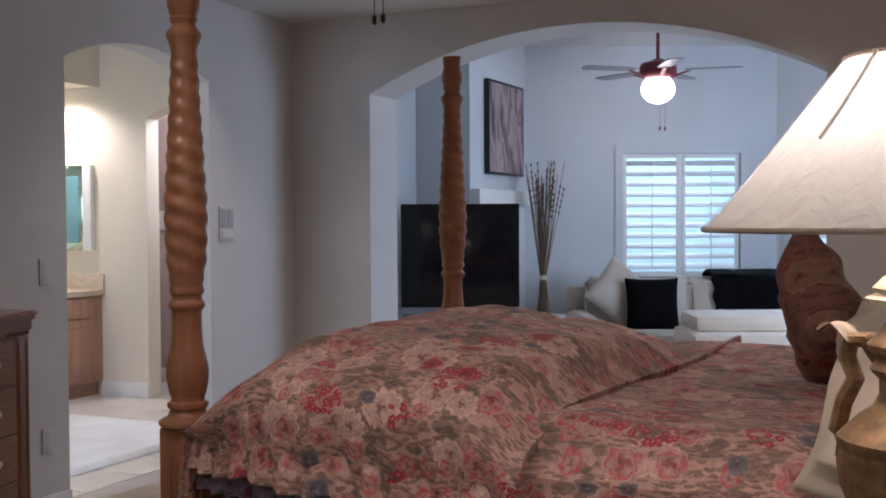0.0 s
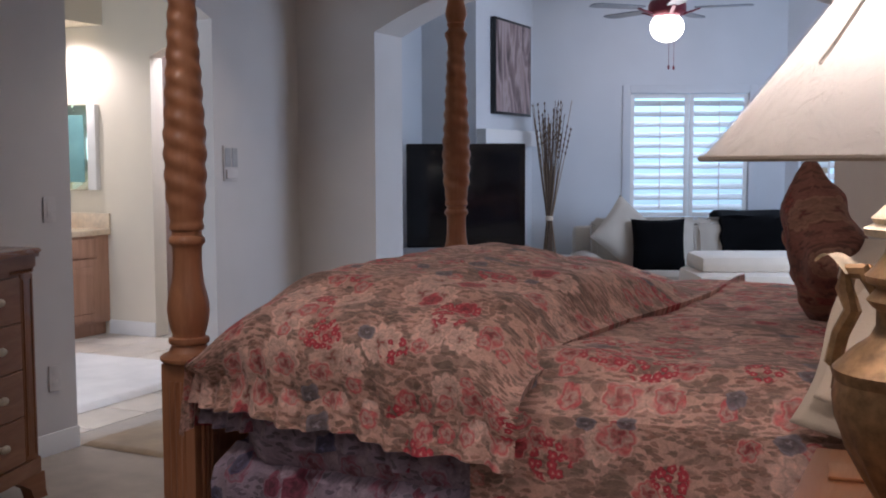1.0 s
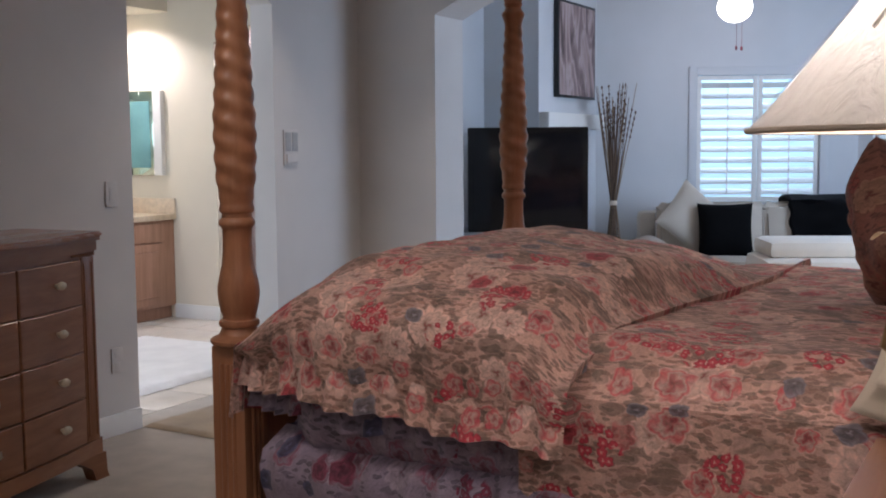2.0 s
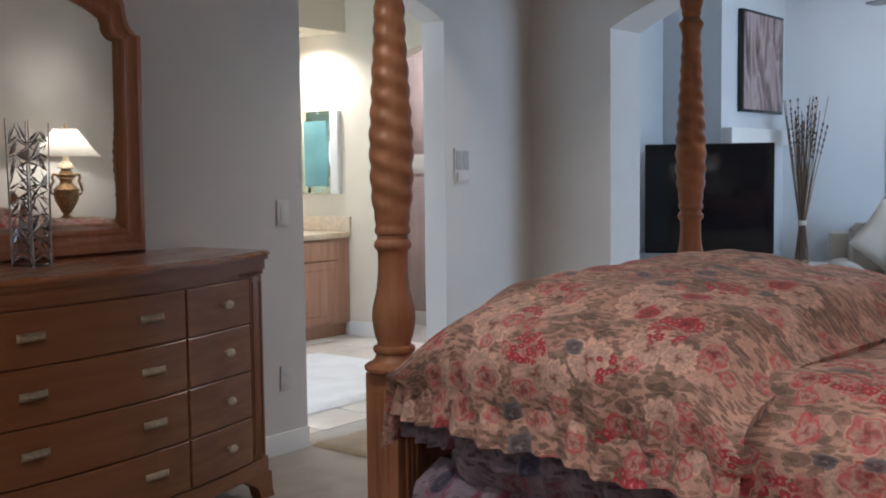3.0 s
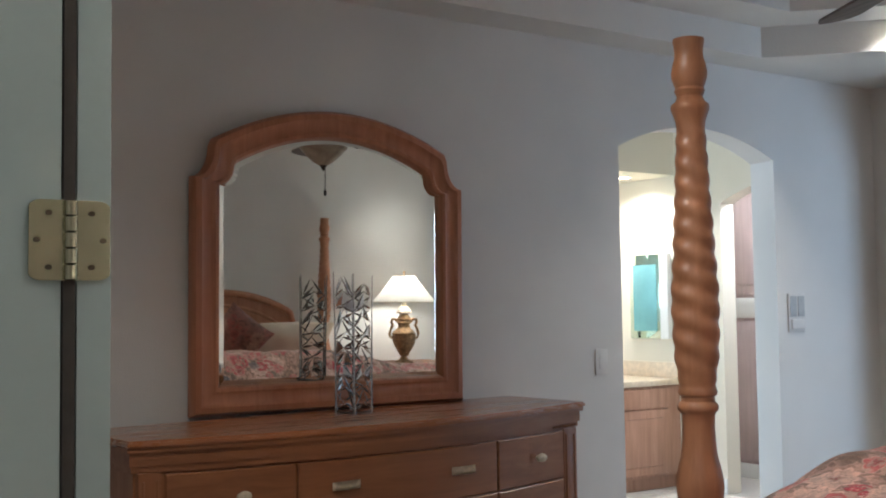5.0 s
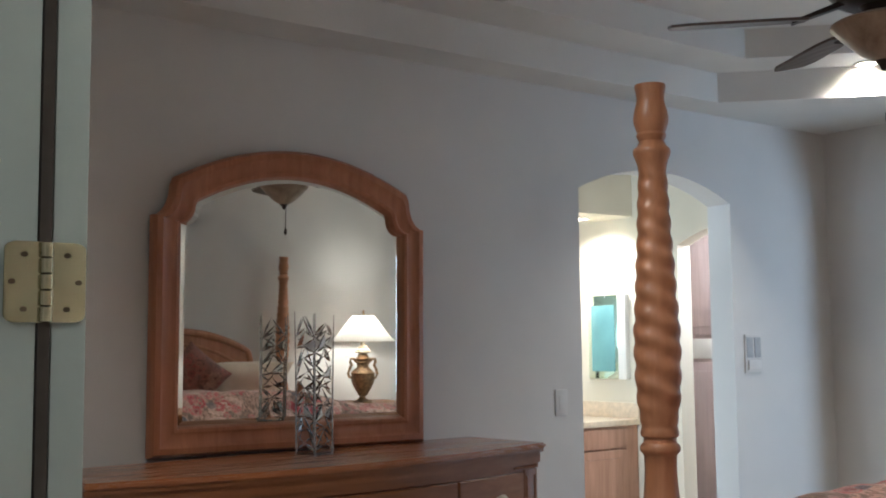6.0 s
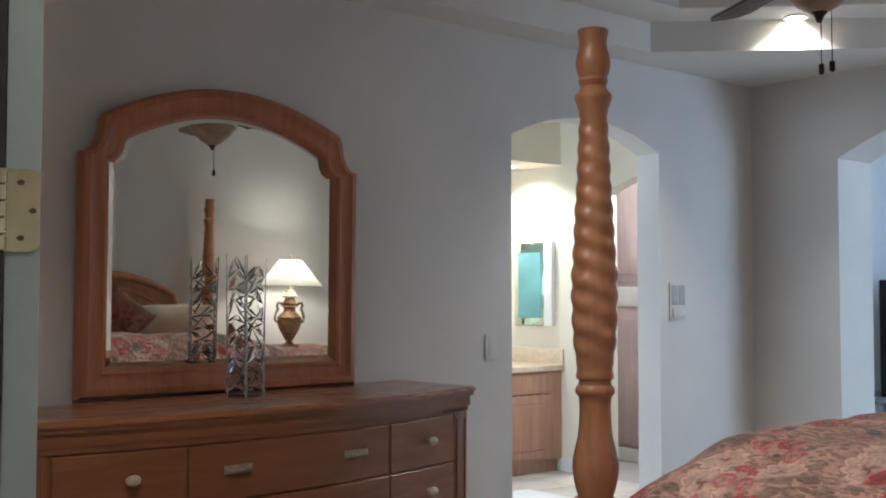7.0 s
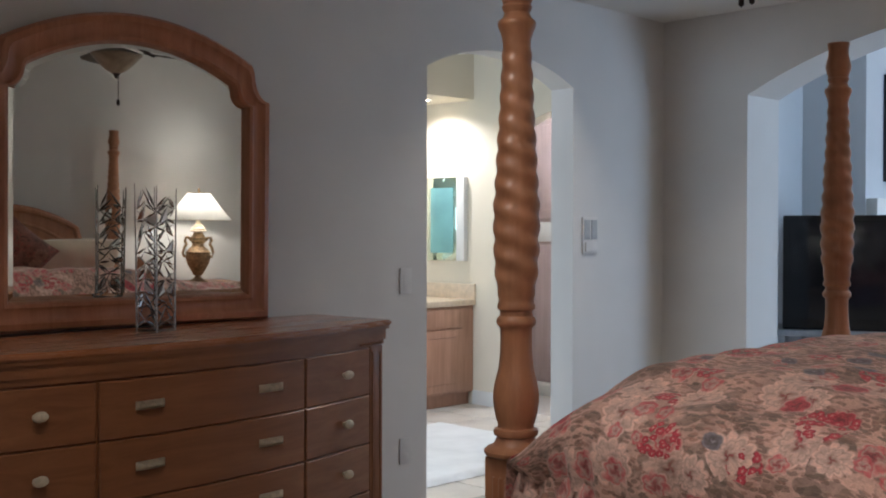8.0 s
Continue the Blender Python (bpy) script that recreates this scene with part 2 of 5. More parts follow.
MAT_CUSHION = floral("cushion_brocade", (0.27, 0.11, 0.08), (0.12, 0.04, 0.03), (0.30, 0.07, 0.055), (0.09, 0.015, 0.015), (0.36, 0.19, 0.13), (0.13, 0.065, 0.045), (0.09, 0.035, 0.03), 1.0, rich=False)
MAT_MAUVE = cloth("mauve_ticking", (0.40, 0.33, 0.40), vary=0.15)
MAT_CREAM = cloth("cream_linen", (0.66, 0.55, 0.43), vary=0.06)
MAT_SOFA = cloth("sofa_linen", (0.50, 0.44, 0.365), vary=0.06)
MAT_BLACK = cloth("black_plush", (0.0035, 0.0035, 0.004), grain=400, vary=0.3, sheen=0.0)
MAT_BLACK.node_tree.nodes["Principled BSDF"].inputs["Specular IOR Level"].default_value = 0.08
MAT_BRASS = plain("brass", (0.46, 0.44, 0.30), 0.24, 1.0, grain=25, vary=0.06, strength=0.03)
MAT_PULL = plain("antique_nickel", (0.58, 0.49, 0.36), 0.45, 0.35, grain=60, vary=0.2)
MAT_SCREW = plain("screw_hole", (0.10, 0.08, 0.05), 0.6, 0.6)
MAT_STEEL = plain("dark_steel", (0.42, 0.41, 0.41), 0.18, 1.0, grain=80, vary=0.35)
MAT_CHIP = plain("mirror_chip", (0.80, 0.81, 0.82), 0.05, 1.0, grain=30, vary=0.1, strength=0.0)
MAT_SMOKE = plain("smoked_glass", (0.06, 0.05, 0.045), 0.08)
MAT_GOLD = plain("antique_gold", (0.34, 0.205, 0.100), 0.45, 0.35, grain=45, vary=0.4, strength=0.5)
MAT_GOLD_PALE = plain("pale_antique_gold", (0.52, 0.43, 0.31), 0.5, 0.15, grain=45, vary=0.3, strength=0.5)
MAT_TV = plain("black_gloss", (0.005, 0.005, 0.006), 0.25, grain=10, strength=0.0)
MAT_SCREEN = plain("tv_glass", (0.006, 0.007, 0.01), 0.12, grain=4, strength=0.0)
MAT_SILVER = plain("silver_plastic", (0.35, 0.37, 0.40), 0.35, 0.3)
MAT_PLASTIC = plain("ivory_plastic", (0.63, 0.60, 0.57), 0.6, grain=20, vary=0.04, strength=0.02)
MAT_LCD = plain("display_grey", (0.38, 0.38, 0.38), 0.3, strength=0.0)
MAT_FANDARK = plain("dark_bronze", (0.035, 0.022, 0.018), 0.35, 0.5)
MAT_FANRED = plain("oxblood_enamel", (0.16, 0.02, 0.03), 0.3, 0.2)
MAT_BLADE = wood("fan_blade", (0.07, 0.045, 0.035), (0.13, 0.085, 0.065), axis=0)
MAT_BLADE2 = plain("pale_fan_blade", (0.20, 0.22, 0.24), 0.4)
MAT_TWIG = plain("dry_twig", (0.12, 0.075, 0.05), 0.85, grain=70, vary=0.35)
MAT_STALK = plain("dry_stalk", (0.30, 0.21, 0.13), 0.85, grain=70, vary=0.3)
MAT_STONE = plain("counter_stone", (0.66, 0.54, 0.40), 0.28, grain=30, vary=0.12)
MAT_SINK = plain("white_china", (0.82, 0.81, 0.79), 0.12, strength=0.0)
MAT_BOTTLE = plain("dark_bottle", (0.03, 0.018, 0.012), 0.2)
# dark brown put in for the shade of the hinge gap
MAT_GAP_SHADE = plain("hinge_gap_shade", (0.062, 0.054, 0.045), 0.9)

MAT_MIRROR, _nt, _p = material("mirror_glass")
_p.inputs["Base Color"].default_value, _p.inputs["Metallic"].default_value, _p.inputs["Roughness"].default_value = (0.86, 0.90, 0.86, 1), 1.0, 0.015
MAT_BATHMIRROR, _nt, _p = material("bath_mirror_glass")
_p.inputs["Base Color"].default_value, _p.inputs["Metallic"].default_value, _p.inputs["Roughness"].default_value = (0.72, 0.84, 0.76, 1), 1.0, 0.06

MAT_TEAL = plain("teal_glass", (0.22, 0.46, 0.47), 0.2, 0.2, grain=3, vary=0.15, strength=0.0)
MAT_SHADE, _nt, _p = material("lamp_shade_fabric")
_p.inputs["Base Color"].default_value, _p.inputs["Roughness"].default_value = (0.84, 0.81, 0.76, 1), 0.8
_tr, _mx = _nt.nodes.new("ShaderNodeBsdfTranslucent"), _nt.nodes.new("ShaderNodeMixShader")
_tr.inputs["Color"].default_value = (0.92, 0.87, 0.80, 1)
_mx.inputs[0].default_value = 0.30
_nt.links.new(_p.outputs[0], _mx.inputs[1])
_nt.links.new(_tr.outputs[0], _mx.inputs[2])
_nt.links.new(_mx.outputs[0], _nt.nodes["Material Output"].inputs[0])
_p.inputs["Coat Weight"].default_value, _p.inputs["Coat Roughness"].default_value = 0.9, 0.06
_v = coords(_nt, (1.0, 1.0, 0.22))
_wr = noise_tex(_nt, _v, 26, 3, 0.6, 1.2)
bump(_nt, _p, _wr.outputs[0], 0.7, 0.02)

MAT_VINYL, _nt, _p = material("shutter_vinyl")
_p.inputs["Base Color"].default_value, _p.inputs["Roughness"].default_value = (0.80, 0.80, 0.78, 1), 0.4
_tr, _mx = _nt.nodes.new("ShaderNodeBsdfTranslucent"), _nt.nodes.new("ShaderNodeMixShader")
_tr.inputs["Color"].default_value = (0.80, 0.84, 0.84, 1)
_mx.inputs[0].default_value = 0.35
_nt.links.new(_p.outputs[0], _mx.inputs[1])
_nt.links.new(_tr.outputs[0], _mx.inputs[2])
_nt.links.new(_mx.outputs[0], _nt.nodes["Material Output"].inputs[0])

MAT_FILM, _nt, _p = material("clear_film")
_gl, _tp, _mx = _nt.nodes.new("ShaderNodeBsdfGlossy"), _nt.nodes.new("ShaderNodeBsdfTransparent"), _nt.nodes.new("ShaderNodeMixShader")
_gl.inputs["Roughness"].default_value = 0.06
_mx.inputs[0].default_value = 0.18
_nt.links.new(_tp.outputs[0], _mx.inputs[1])
_nt.links.new(_gl.outputs[0], _mx.inputs[2])
_nt.links.new(_mx.outputs[0], _nt.nodes["Material Output"].inputs[0])
_wr = noise_tex(_nt, coords(_nt, (1.0, 1.0, 0.35)), 20, 3, 0.6, 2.0)
bump(_nt, _gl, _wr.outputs[0], 1.0, 0.03)

MAT_ALABASTER, _nt, _p = material("alabaster_glass")
_v = coords(_nt)
_n = noise_tex(_nt, _v, 7, 4, 0.6, 1.2)
_nt.links.new(ramp(_nt, _n.outputs[0], [(0.3, (0.22, 0.15, 0.10)), (0.7, (0.46, 0.35, 0.26))]), _p.inputs["Base Color"])
_p.inputs["Roughness"].default_value = 0.3

MAT_PICTURE, _nt, _p = material("abstract_picture")
_v = coords(_nt, (1, 2.2, 0.7))
_n = noise_tex(_nt, _v, 2.2, 4, 0.5, 1.4)
_nt.links.new(ramp(_nt, _n.outputs[0], [(0.32, (0.07, 0.045, 0.045)), (0.42, (0.22, 0.15, 0.15)), (0.5, (0.42, 0.33, 0.33)), (0.58, (0.30, 0.21, 0.20)), (0.7, (0.12, 0.09, 0.10))]), _p.inputs["Base Color"])
_p.inputs["Roughness"].default_value = 0.6

MAT_GLOBE = glow("globe_lamp", (1.0, 0.94, 0.86), 9.0)
MAT_SPOT = glow("spot_lens", (1.0, 0.93, 0.82), 14.0)
MAT_OUTSIDE = glow("outside_haze", (0.42, 0.60, 0.66), 0.75)

# ---- building helpers ----


def bm_box(x0, y0, z0, x1, y1, z1, bevel=0.0, bm=None):
    own = bm is None
    bm = bm or bmesh.new()
    vs = [bm.verts.new(p) for p in ((x0, y0, z0), (x1, y0, z0), (x1, y1, z0), (x0, y1, z0), (x0, y0, z1), (x1, y0, z1), (x1, y1, z1), (x0, y1, z1))]
    fs = [bm.faces.new([vs[i] for i in q]) for q in ((3, 2, 1, 0), (4, 5, 6, 7), (0, 1, 5, 4), (1, 2, 6, 5), (2, 3, 7, 6), (3, 0, 4, 7))]
    if bevel > 0:
        es = list({e for f in fs for e in f.edges})
        bmesh.ops.bevel(bm, geom=es, offset=bevel, segments=2, affect="EDGES", profile=0.6)
    return bm


def bm_lathe(profile, steps=28, cx=0.0, cy=0.0, twist=None, bm=None):
    """A turned form; profile: rows of (radius, height). twist(z, angle) scales the radius."""
    bm = bm or bmesh.new()
    rings = []
    for r, z in profile:
        ring = []
        for i in range(steps):
            a = 2 * math.pi * i / steps
            k = r * (twist(z, a) if twist else 1.0)
            ring.append(bm.verts.new((cx + k * math.cos(a), cy + k * math.sin(a), z)))
        rings.append(ring)
    for a, b in zip(rings, rings[1:]):
        for i in range(steps):
            j = (i + 1) % steps
            bm.faces.new((a[i], a[j], b[j], b[i]))
    if profile[0][0] > 1e-6:
        bm.faces.new(list(reversed(rings[0])))
    if profile[-1][0] > 1e-6:
        bm.faces.new(rings[-1])
    return bm


def bm_prism(outline, depth_from, depth_to, axis, bm=None):
    """A closed outline of (u, v) pushed along an axis: x takes (y, z), y takes (x, z), z takes (x, y)."""
    bm = bm or bmesh.new()

    def at(u, v, w):
        return {"x": (w, u, v), "y": (u, w, v), "z": (u, v, w)}[axis]
    a = [bm.verts.new(at(u, v, depth_from)) for u, v in outline]
    b = [bm.verts.new(at(u, v, depth_to)) for u, v in outline]
    n = len(outline)
    bm.faces.new(list(reversed(a)))
    bm.faces.new(b)
    for i in range(n):
        j = (i + 1) % n
        bm.faces.new((a[i], a[j], b[j], b[i]))
    bmesh.ops.recalc_face_normals(bm, faces=bm.faces)
    return bm


def bm_tube(points, radius, sides=8, bm=None, taper=1.0):
    bm = bm or bmesh.new()
    pts = [Vector(p) for p in points]
    rings = []
    for i, p in enumerate(pts):
        d = (pts[min(i + 1, len(pts) - 1)] - pts[max(i - 1, 0)]).normalized()
        u = d.cross(Vector((0.31, 0.17, 0.93)))
        u = u.normalized() if u.length > 1e-4 else Vector((1, 0, 0))
        w = d.cross(u)
        r = radius * (1 + (taper - 1) * i / max(1, len(pts) - 1))
        rings.append([bm.verts.new(p + r * (math.cos(2 * math.pi * k / sides) * u + math.sin(2 * math.pi * k / sides) * w)) for k in range(sides)])
    for a, b in zip(rings, rings[1:]):
        for i in range(sides):
            j = (i + 1) % sides
            bm.faces.new((a[i], a[j], b[j], b[i]))
    bm.faces.new(list(reversed(rings[0])))
    bm.faces.new(rings[-1])
    return bm


def bm_sheet(nu, nv, place, bm=None, closed=False):
    """A grid of points place(u, v), u and v from 0 to 1."""
    bm = bm or bmesh.new()
    g = [[bm.verts.new(place(i / nu, j / nv)) for j in range(nv + 1)] for i in range(nu + 1)]
    for i in range(nu):
        for j in range(nv):
            bm.faces.new((g[i][j], g[i + 1][j], g[i + 1][j + 1], g[i][j + 1]))
    # cloth coordinates in metres along the two directions of the sheet
    mi, mj = nu // 2, nv // 2
    lu = sum((g[i][mj].co - g[i + 1][mj].co).length for i in range(nu))
    lv = sum((g[mi][j].co - g[mi][j + 1].co).length for j in range(nv))
    lay = bm.loops.layers.uv.verify()
    at = {g[i][j]: (lu * i / nu, lv * j / nv) for i in range(nu + 1) for j in range(nv + 1)}
    for f in bm.faces:
        for lp in f.loops:
            if lp.vert in at:
                lp[lay].uv = at[lp.vert]
    return bm


def mesh_object(name, bm, mat, smooth=True):
    bmesh.ops.recalc_face_normals(bm, faces=bm.faces)
    me = bpy.data.meshes.new(name)
    bm.to_mesh(me)
    bm.free()
    if smooth:
        me.shade_smooth()
        me.set_sharp_from_angle(angle=radians(38))
    me.materials.append(mat)
    return new(name, me)


def part(name, bm, mat, parent, label="", smooth=True):
    ob = mesh_object(name, bm, mat, smooth)
    ob.parent = parent
    return tagged(ob, label)


def structure(name, bm, mat, label, category="wall", smooth=True):
    return tagged(mesh_object(name, bm, mat, smooth), label, category, kind="structure")


def thing(name, label, category, m=None, group="", kind=""):
    ob = new(name)
    ob.empty_display_size = 0.05
    if m is not None:
        ob.matrix_world = m
    return tagged(ob, label, category, group, kind)


def arch_curve(a, b, spring, rise, steps=24):
    half, mid = (b - a) / 2, (a + b) / 2
    r = (half * half + rise * rise) / (2 * rise)
    cz = spring + rise - r
    top = math.asin(half / r)
    return [(mid + r * math.sin(-top + 2 * top * i / steps), cz + r * math.cos(-top + 2 * top * i / steps)) for i in range(steps + 1)]


def arched_wall(u0, u1, top, a, b, spring, rise):
    """The outline of a wall with an arched opening from the floor."""
    return [(u0, 0), (a, 0)] + arch_curve(a, b, spring, rise) + [(b, 0), (u1, 0), (u1, top), (u0, top)]


# ---- large structure ----
X_E, Y_S, Y_F, Y_FB, CEIL, SIT_CEIL = 4.16, 0.824, 5.945, 6.295, 2.57, 2.80
YB = 6.70

structure("floor", bm_box(-0.15, -2.2, -0.2, 6.2, 12.5, 0.0), MAT_CARPET, "beige carpet through bedroom, hall and sitting room", "floor")
structure("floor_bath", bm_box(-3.2, 1.2, -0.2, -0.15, 9.4, -0.004), MAT_GROUT, "grout bed under the bathroom tiles", "floor")

structure("wall_west", bm_prism(arched_wall(-0.0, 5.945, 2.95, 4.02, 5.10, 2.11, 0.125), -0.15, 0.0, "x"), MAT_WALL, "off-white textured wall with an arched opening to the bathroom")
structure("wall_north", bm_prism(arched_wall(-0.15, X_E + 0.12, 3.1, 0.545, 3.15, 2.10, 0.318), Y_F, Y_FB, "y"), MAT_WALL, "off-white thick wall with a wide low arch to the sitting room")
structure("wall_east", bm_box(X_E, 0.83, 0, X_E + 0.12, Y_F, 2.95), MAT_WALL, "off-white wall behind the headboard")
bm = bm_box(-0.15, Y_S - 0.12, 0, 2.69, Y_S, 2.95)
bm_box(2.69, Y_S - 0.12, 2.46, 4.0, Y_S, 2.95, bm=bm)
bm_box(4.0, Y_S - 0.12, 0, 6.0, Y_S, 2.95, bm=bm)
structure("wall_south", bm, MAT_WALL, "off-white wall with the entrance doorway")
bm = bm_box(1.2, -2.0, 0, 1.32, Y_S - 0.12, 2.95)
bm_box(1.2, -2.12, 0, 6.0, -2.0, 2.95, bm=bm)
bm_box(5.88, -2.0, 0, 6.0, Y_S - 0.12, 2.95, bm=bm)
structure("wall_hall", bm, MAT_WALL, "off-white hall walls behind the doorway")
structure("ceiling_hall", bm_box(1.2, -2.12, 2.75, 6.0, Y_S - 0.12, 2.9), MAT_CEIL, "white hall ceiling", "ceiling")

# bedroom ceiling: a flat rim and a two-step tray with canted corners


def octagon(inset, z):
    x0, x1, y0, y1, c = 0.21 + inset, X_E - 0.21 - inset, Y_S + 0.21 + inset, Y_F - 0.21 - inset, 0.955 - 0.586 * inset
    return [(x0, y0 + c, z), (x0 + c, y0, z), (x1 - c, y0, z), (x1, y0 + c, z), (x1, y1 - c, z), (x1 - c, y1, z), (x0 + c, y1, z), (x0, y1 - c, z)]


bm = bmesh.new()
outer = [(0, Y_S + 1.17, CEIL), (1.17, Y_S, CEIL), (X_E - 1.17, Y_S, CEIL), (X_E, Y_S + 1.17, CEIL), (X_E, Y_F - 1.17, CEIL), (X_E - 1.17, Y_F, CEIL), (1.17, Y_F, CEIL), (0, Y_F - 1.17, CEIL)]
loops = [outer, octagon(0, CEIL), octagon(0, 2.72), octagon(0.26, 2.72), octagon(0.26, 2.86)]
rings = [[bm.verts.new(p) for p in lp] for lp in loops]
for a, b in zip(rings, rings[1:]):
    for i in range(8):
        j = (i + 1) % 8
        bm.faces.new((a[i], a[j], b[j], b[i]))
bm.faces.new(rings[-1])
for (cx, cy), (i, j) in (((0, Y_S), (0, 1)), ((X_E, Y_S), (2, 3)), ((X_E, Y_F), (4, 5)), ((0, Y_F), (6, 7))):
    c = bm.verts.new((cx, cy, CEIL))
    bm.faces.new((rings[0][i], rings[0][j], c))
bm_box(-0.15, Y_S - 0.12, 2.95, X_E + 0.12, Y_F, 3.02, bm=bm)
structure("ceiling", bm, MAT_CEIL, "white two-step tray ceiling with canted corners", "ceiling", smooth=False)

# sitting room beyond the arch: straight left wall, chimney breast, bay of slanting walls with windows
F0 = Vector((-0.424, 0.9056, 0))          # facing of the main bay wall
R0 = Vector((0.9056, 0.424, 0))           # along it
BAY = Vector((0.45, 8.82, 0))             # its left corner
R1 = Vector((0.94, -0.34, 0)).normalized()
BAY_LEN, BAY2_LEN = 2.13, 1.98
BAY2 = BAY + R0 * BAY_LEN


def frame_of(origin, along):
    """Axes on a wall: x along it, y away from the room, z up."""
    a = along.normalized()
    n = Vector((-a.y, a.x, 0))
    return Matrix(((a.x, n.x, 0, origin.x), (a.y, n.y, 0, origin.y), (0, 0, 1, 0), (0, 0, 0, 1)))


def wall_with_window(name, origin, along, length, u0, u1, z0, z1, label):
    bm = bm_box(0, 0, 0, u0, 0.15, SIT_CEIL)
    bm_box(u1, 0, 0, length, 0.15, SIT_CEIL, bm=bm)
    bm_box(u0, 0, 0, u1, 0.15, z0, bm=bm)
    bm_box(u0, 0, z1, u1, 0.15, SIT_CEIL, bm=bm)
    ob = structure(name, bm, MAT_SIT, label)
    ob.matrix_world = frame_of(origin, along)
    return ob


WIN = (0.815, 1.835, 0.845, 1.905)
WIN2 = (0.12, 0.66, 0.82, 1.95)
wall_with_window("wall_bay", BAY, R0, BAY_LEN, *WIN, "pale blue-white bay wall with a shuttered window")
wall_with_window("wall_bay_side", BAY2, R1, BAY2_LEN, *WIN2, "pale blue-white bay side wall with a shuttered window")
bay_end = BAY2 + R1 * BAY2_LEN
bm = bm_box(-0.15, Y_FB, 0, -0.0, 8.9, SIT_CEIL)
structure("wall_sitting_west", bm, MAT_SIT, "pale blue-white sitting room wall")
# unseen end wall; its opening is added to let in fill light
bm = bm_box(4.22, Y_FB, 0, 4.37, 6.6, SIT_CEIL)
bm_box(4.22, 8.0, 0, 4.37, bay_end.y + 0.15, SIT_CEIL, bm=bm)
bm_box(4.22, 6.6, 0, 4.37, 8.0, 0.8, bm=bm)
bm_box(4.22, 6.6, 2.2, 4.37, 8.0, SIT_CEIL, bm=bm)
structure("wall_sitting_east", bm, MAT_SIT, "pale blue-white sitting room end wall with an added opening, out of view")
bm = bm_box(0.0, 7.66, 0, 0.45, 8.95, SIT_CEIL)
structure("chimney_breast", bm, MAT_SIT, "white chimney breast with a picture above its ledge")
structure("mantel_ledge", bm_box(0.452, 7.665, 1.455, 0.53, 8.81, 1.575, 0.006), MAT_TRIM, "white ledge along the chimney breast", "trim")
structure("ceiling_sitting", bm_box(-0.15, Y_FB, SIT_CEIL, 5.0, 11.0, SIT_CEIL + 0.12), MAT_CEIL, "white sitting room ceiling", "ceiling")

# bathroom shell
structure("wall_bath_north", bm_prism(arched_wall(-3.1, -0.15, 2.75, -1.80, -0.70, 2.12, 0.13), YB, YB + 0.14, "y"), MAT_BATH, "cream bathroom wall with an arched opening")
structure("wall_bath_west", bm_box(-3.1, 1.4, 0, -2.95, YB, 2.75), MAT_BATH, "cream bathroom wall behind the vanity")
# unseen wall; the window opening is assumed from the bluish arch jamb
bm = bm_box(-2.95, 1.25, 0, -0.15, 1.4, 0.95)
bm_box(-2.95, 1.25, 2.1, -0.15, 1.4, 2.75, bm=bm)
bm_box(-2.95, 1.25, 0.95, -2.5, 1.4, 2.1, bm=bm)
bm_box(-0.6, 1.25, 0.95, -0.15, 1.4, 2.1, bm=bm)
structure("wall_bath_south", bm, MAT_BATH, "cream bathroom wall with an assumed window opening, out of view")
structure("ceiling_bath", bm_box(-3.1, 1.25, 2.75, -0.15, 9.2, 2.85), MAT_CEIL, "white bathroom ceiling", "ceiling")
structure("soffit_bath", bm_box(-2.95, 1.4, 2.38, -2.25, YB, 2.75), MAT_BATH, "cream soffit over the vanity", "soffit")
bm = bm_box(-3.1, 9.0, 0, -0.15, 9.15, 2.75)
bm_box(-3.1, YB + 0.14, 0, -2.95, 9.0, 2.75, bm=bm)
bm_box(-0.15, Y_FB, 0, 0.0 - 0.15 + 0.002, 9.0, 2.75, bm=bm)
structure("wall_closet", bm, MAT_BATH, "cream walls of the passage beyond the bathroom")

# baseboards
bm = bm_box(0, Y_S, 0, 0.014, 4.02, 0.10, 0.003)
bm_box(0, 5.10, 0, 0.014, Y_F, 0.10, 0.003, bm=bm)
structure("baseboard", bm, MAT_TRIM, "white painted baseboard along the dresser wall", "baseboard")
structure("baseboard_north", bm_box(0.014, Y_F - 0.014, 0, 0.545, Y_F, 0.10, 0.003), MAT_TRIM, "white painted baseboard by the wide arch", "baseboard")
bm = bm_box(-2.25, YB - 0.014, 0, -1.80, YB, 0.11, 0.003)
structure("baseboard_bath", bm, MAT_TRIM, "white bathroom baseboard", "baseboard")
bm = bm_box(2.69, Y_S - 0.12, 0, 2.71, Y_S, 2.44, 0.002)
bm_box(3.98, Y_S - 0.12, 0, 4.0, Y_S, 2.44, 0.002, bm=bm)
bm_box(2.69, Y_S - 0.12, 2.44, 4.0, Y_S, 2.46, 0.002, bm=bm)
structure("door_frame", bm, MAT_DOOR, "grey-green painted door jamb of the entrance", "door frame")

# ---- daylight, room lamps and added fill lamps ----
N1 = Vector((-R1.y, R1.x, 0))
for mid, along, out, half in ((BAY + R0 * 1.325, R0, F0, 0.9), (BAY2 + R1 * 0.39, R1, N1, 0.42)):
    bd = tagged(mesh_object("backdrop", bm_box(-half * 1.3, 0.0, 0.2, half * 1.3, 0.01, 2.3), MAT_OUTSIDE), "bright hazy daylight outside the window", "backdrop", kind="structure")
    bd.matrix_world = frame_of(mid + out * 1.1, along)
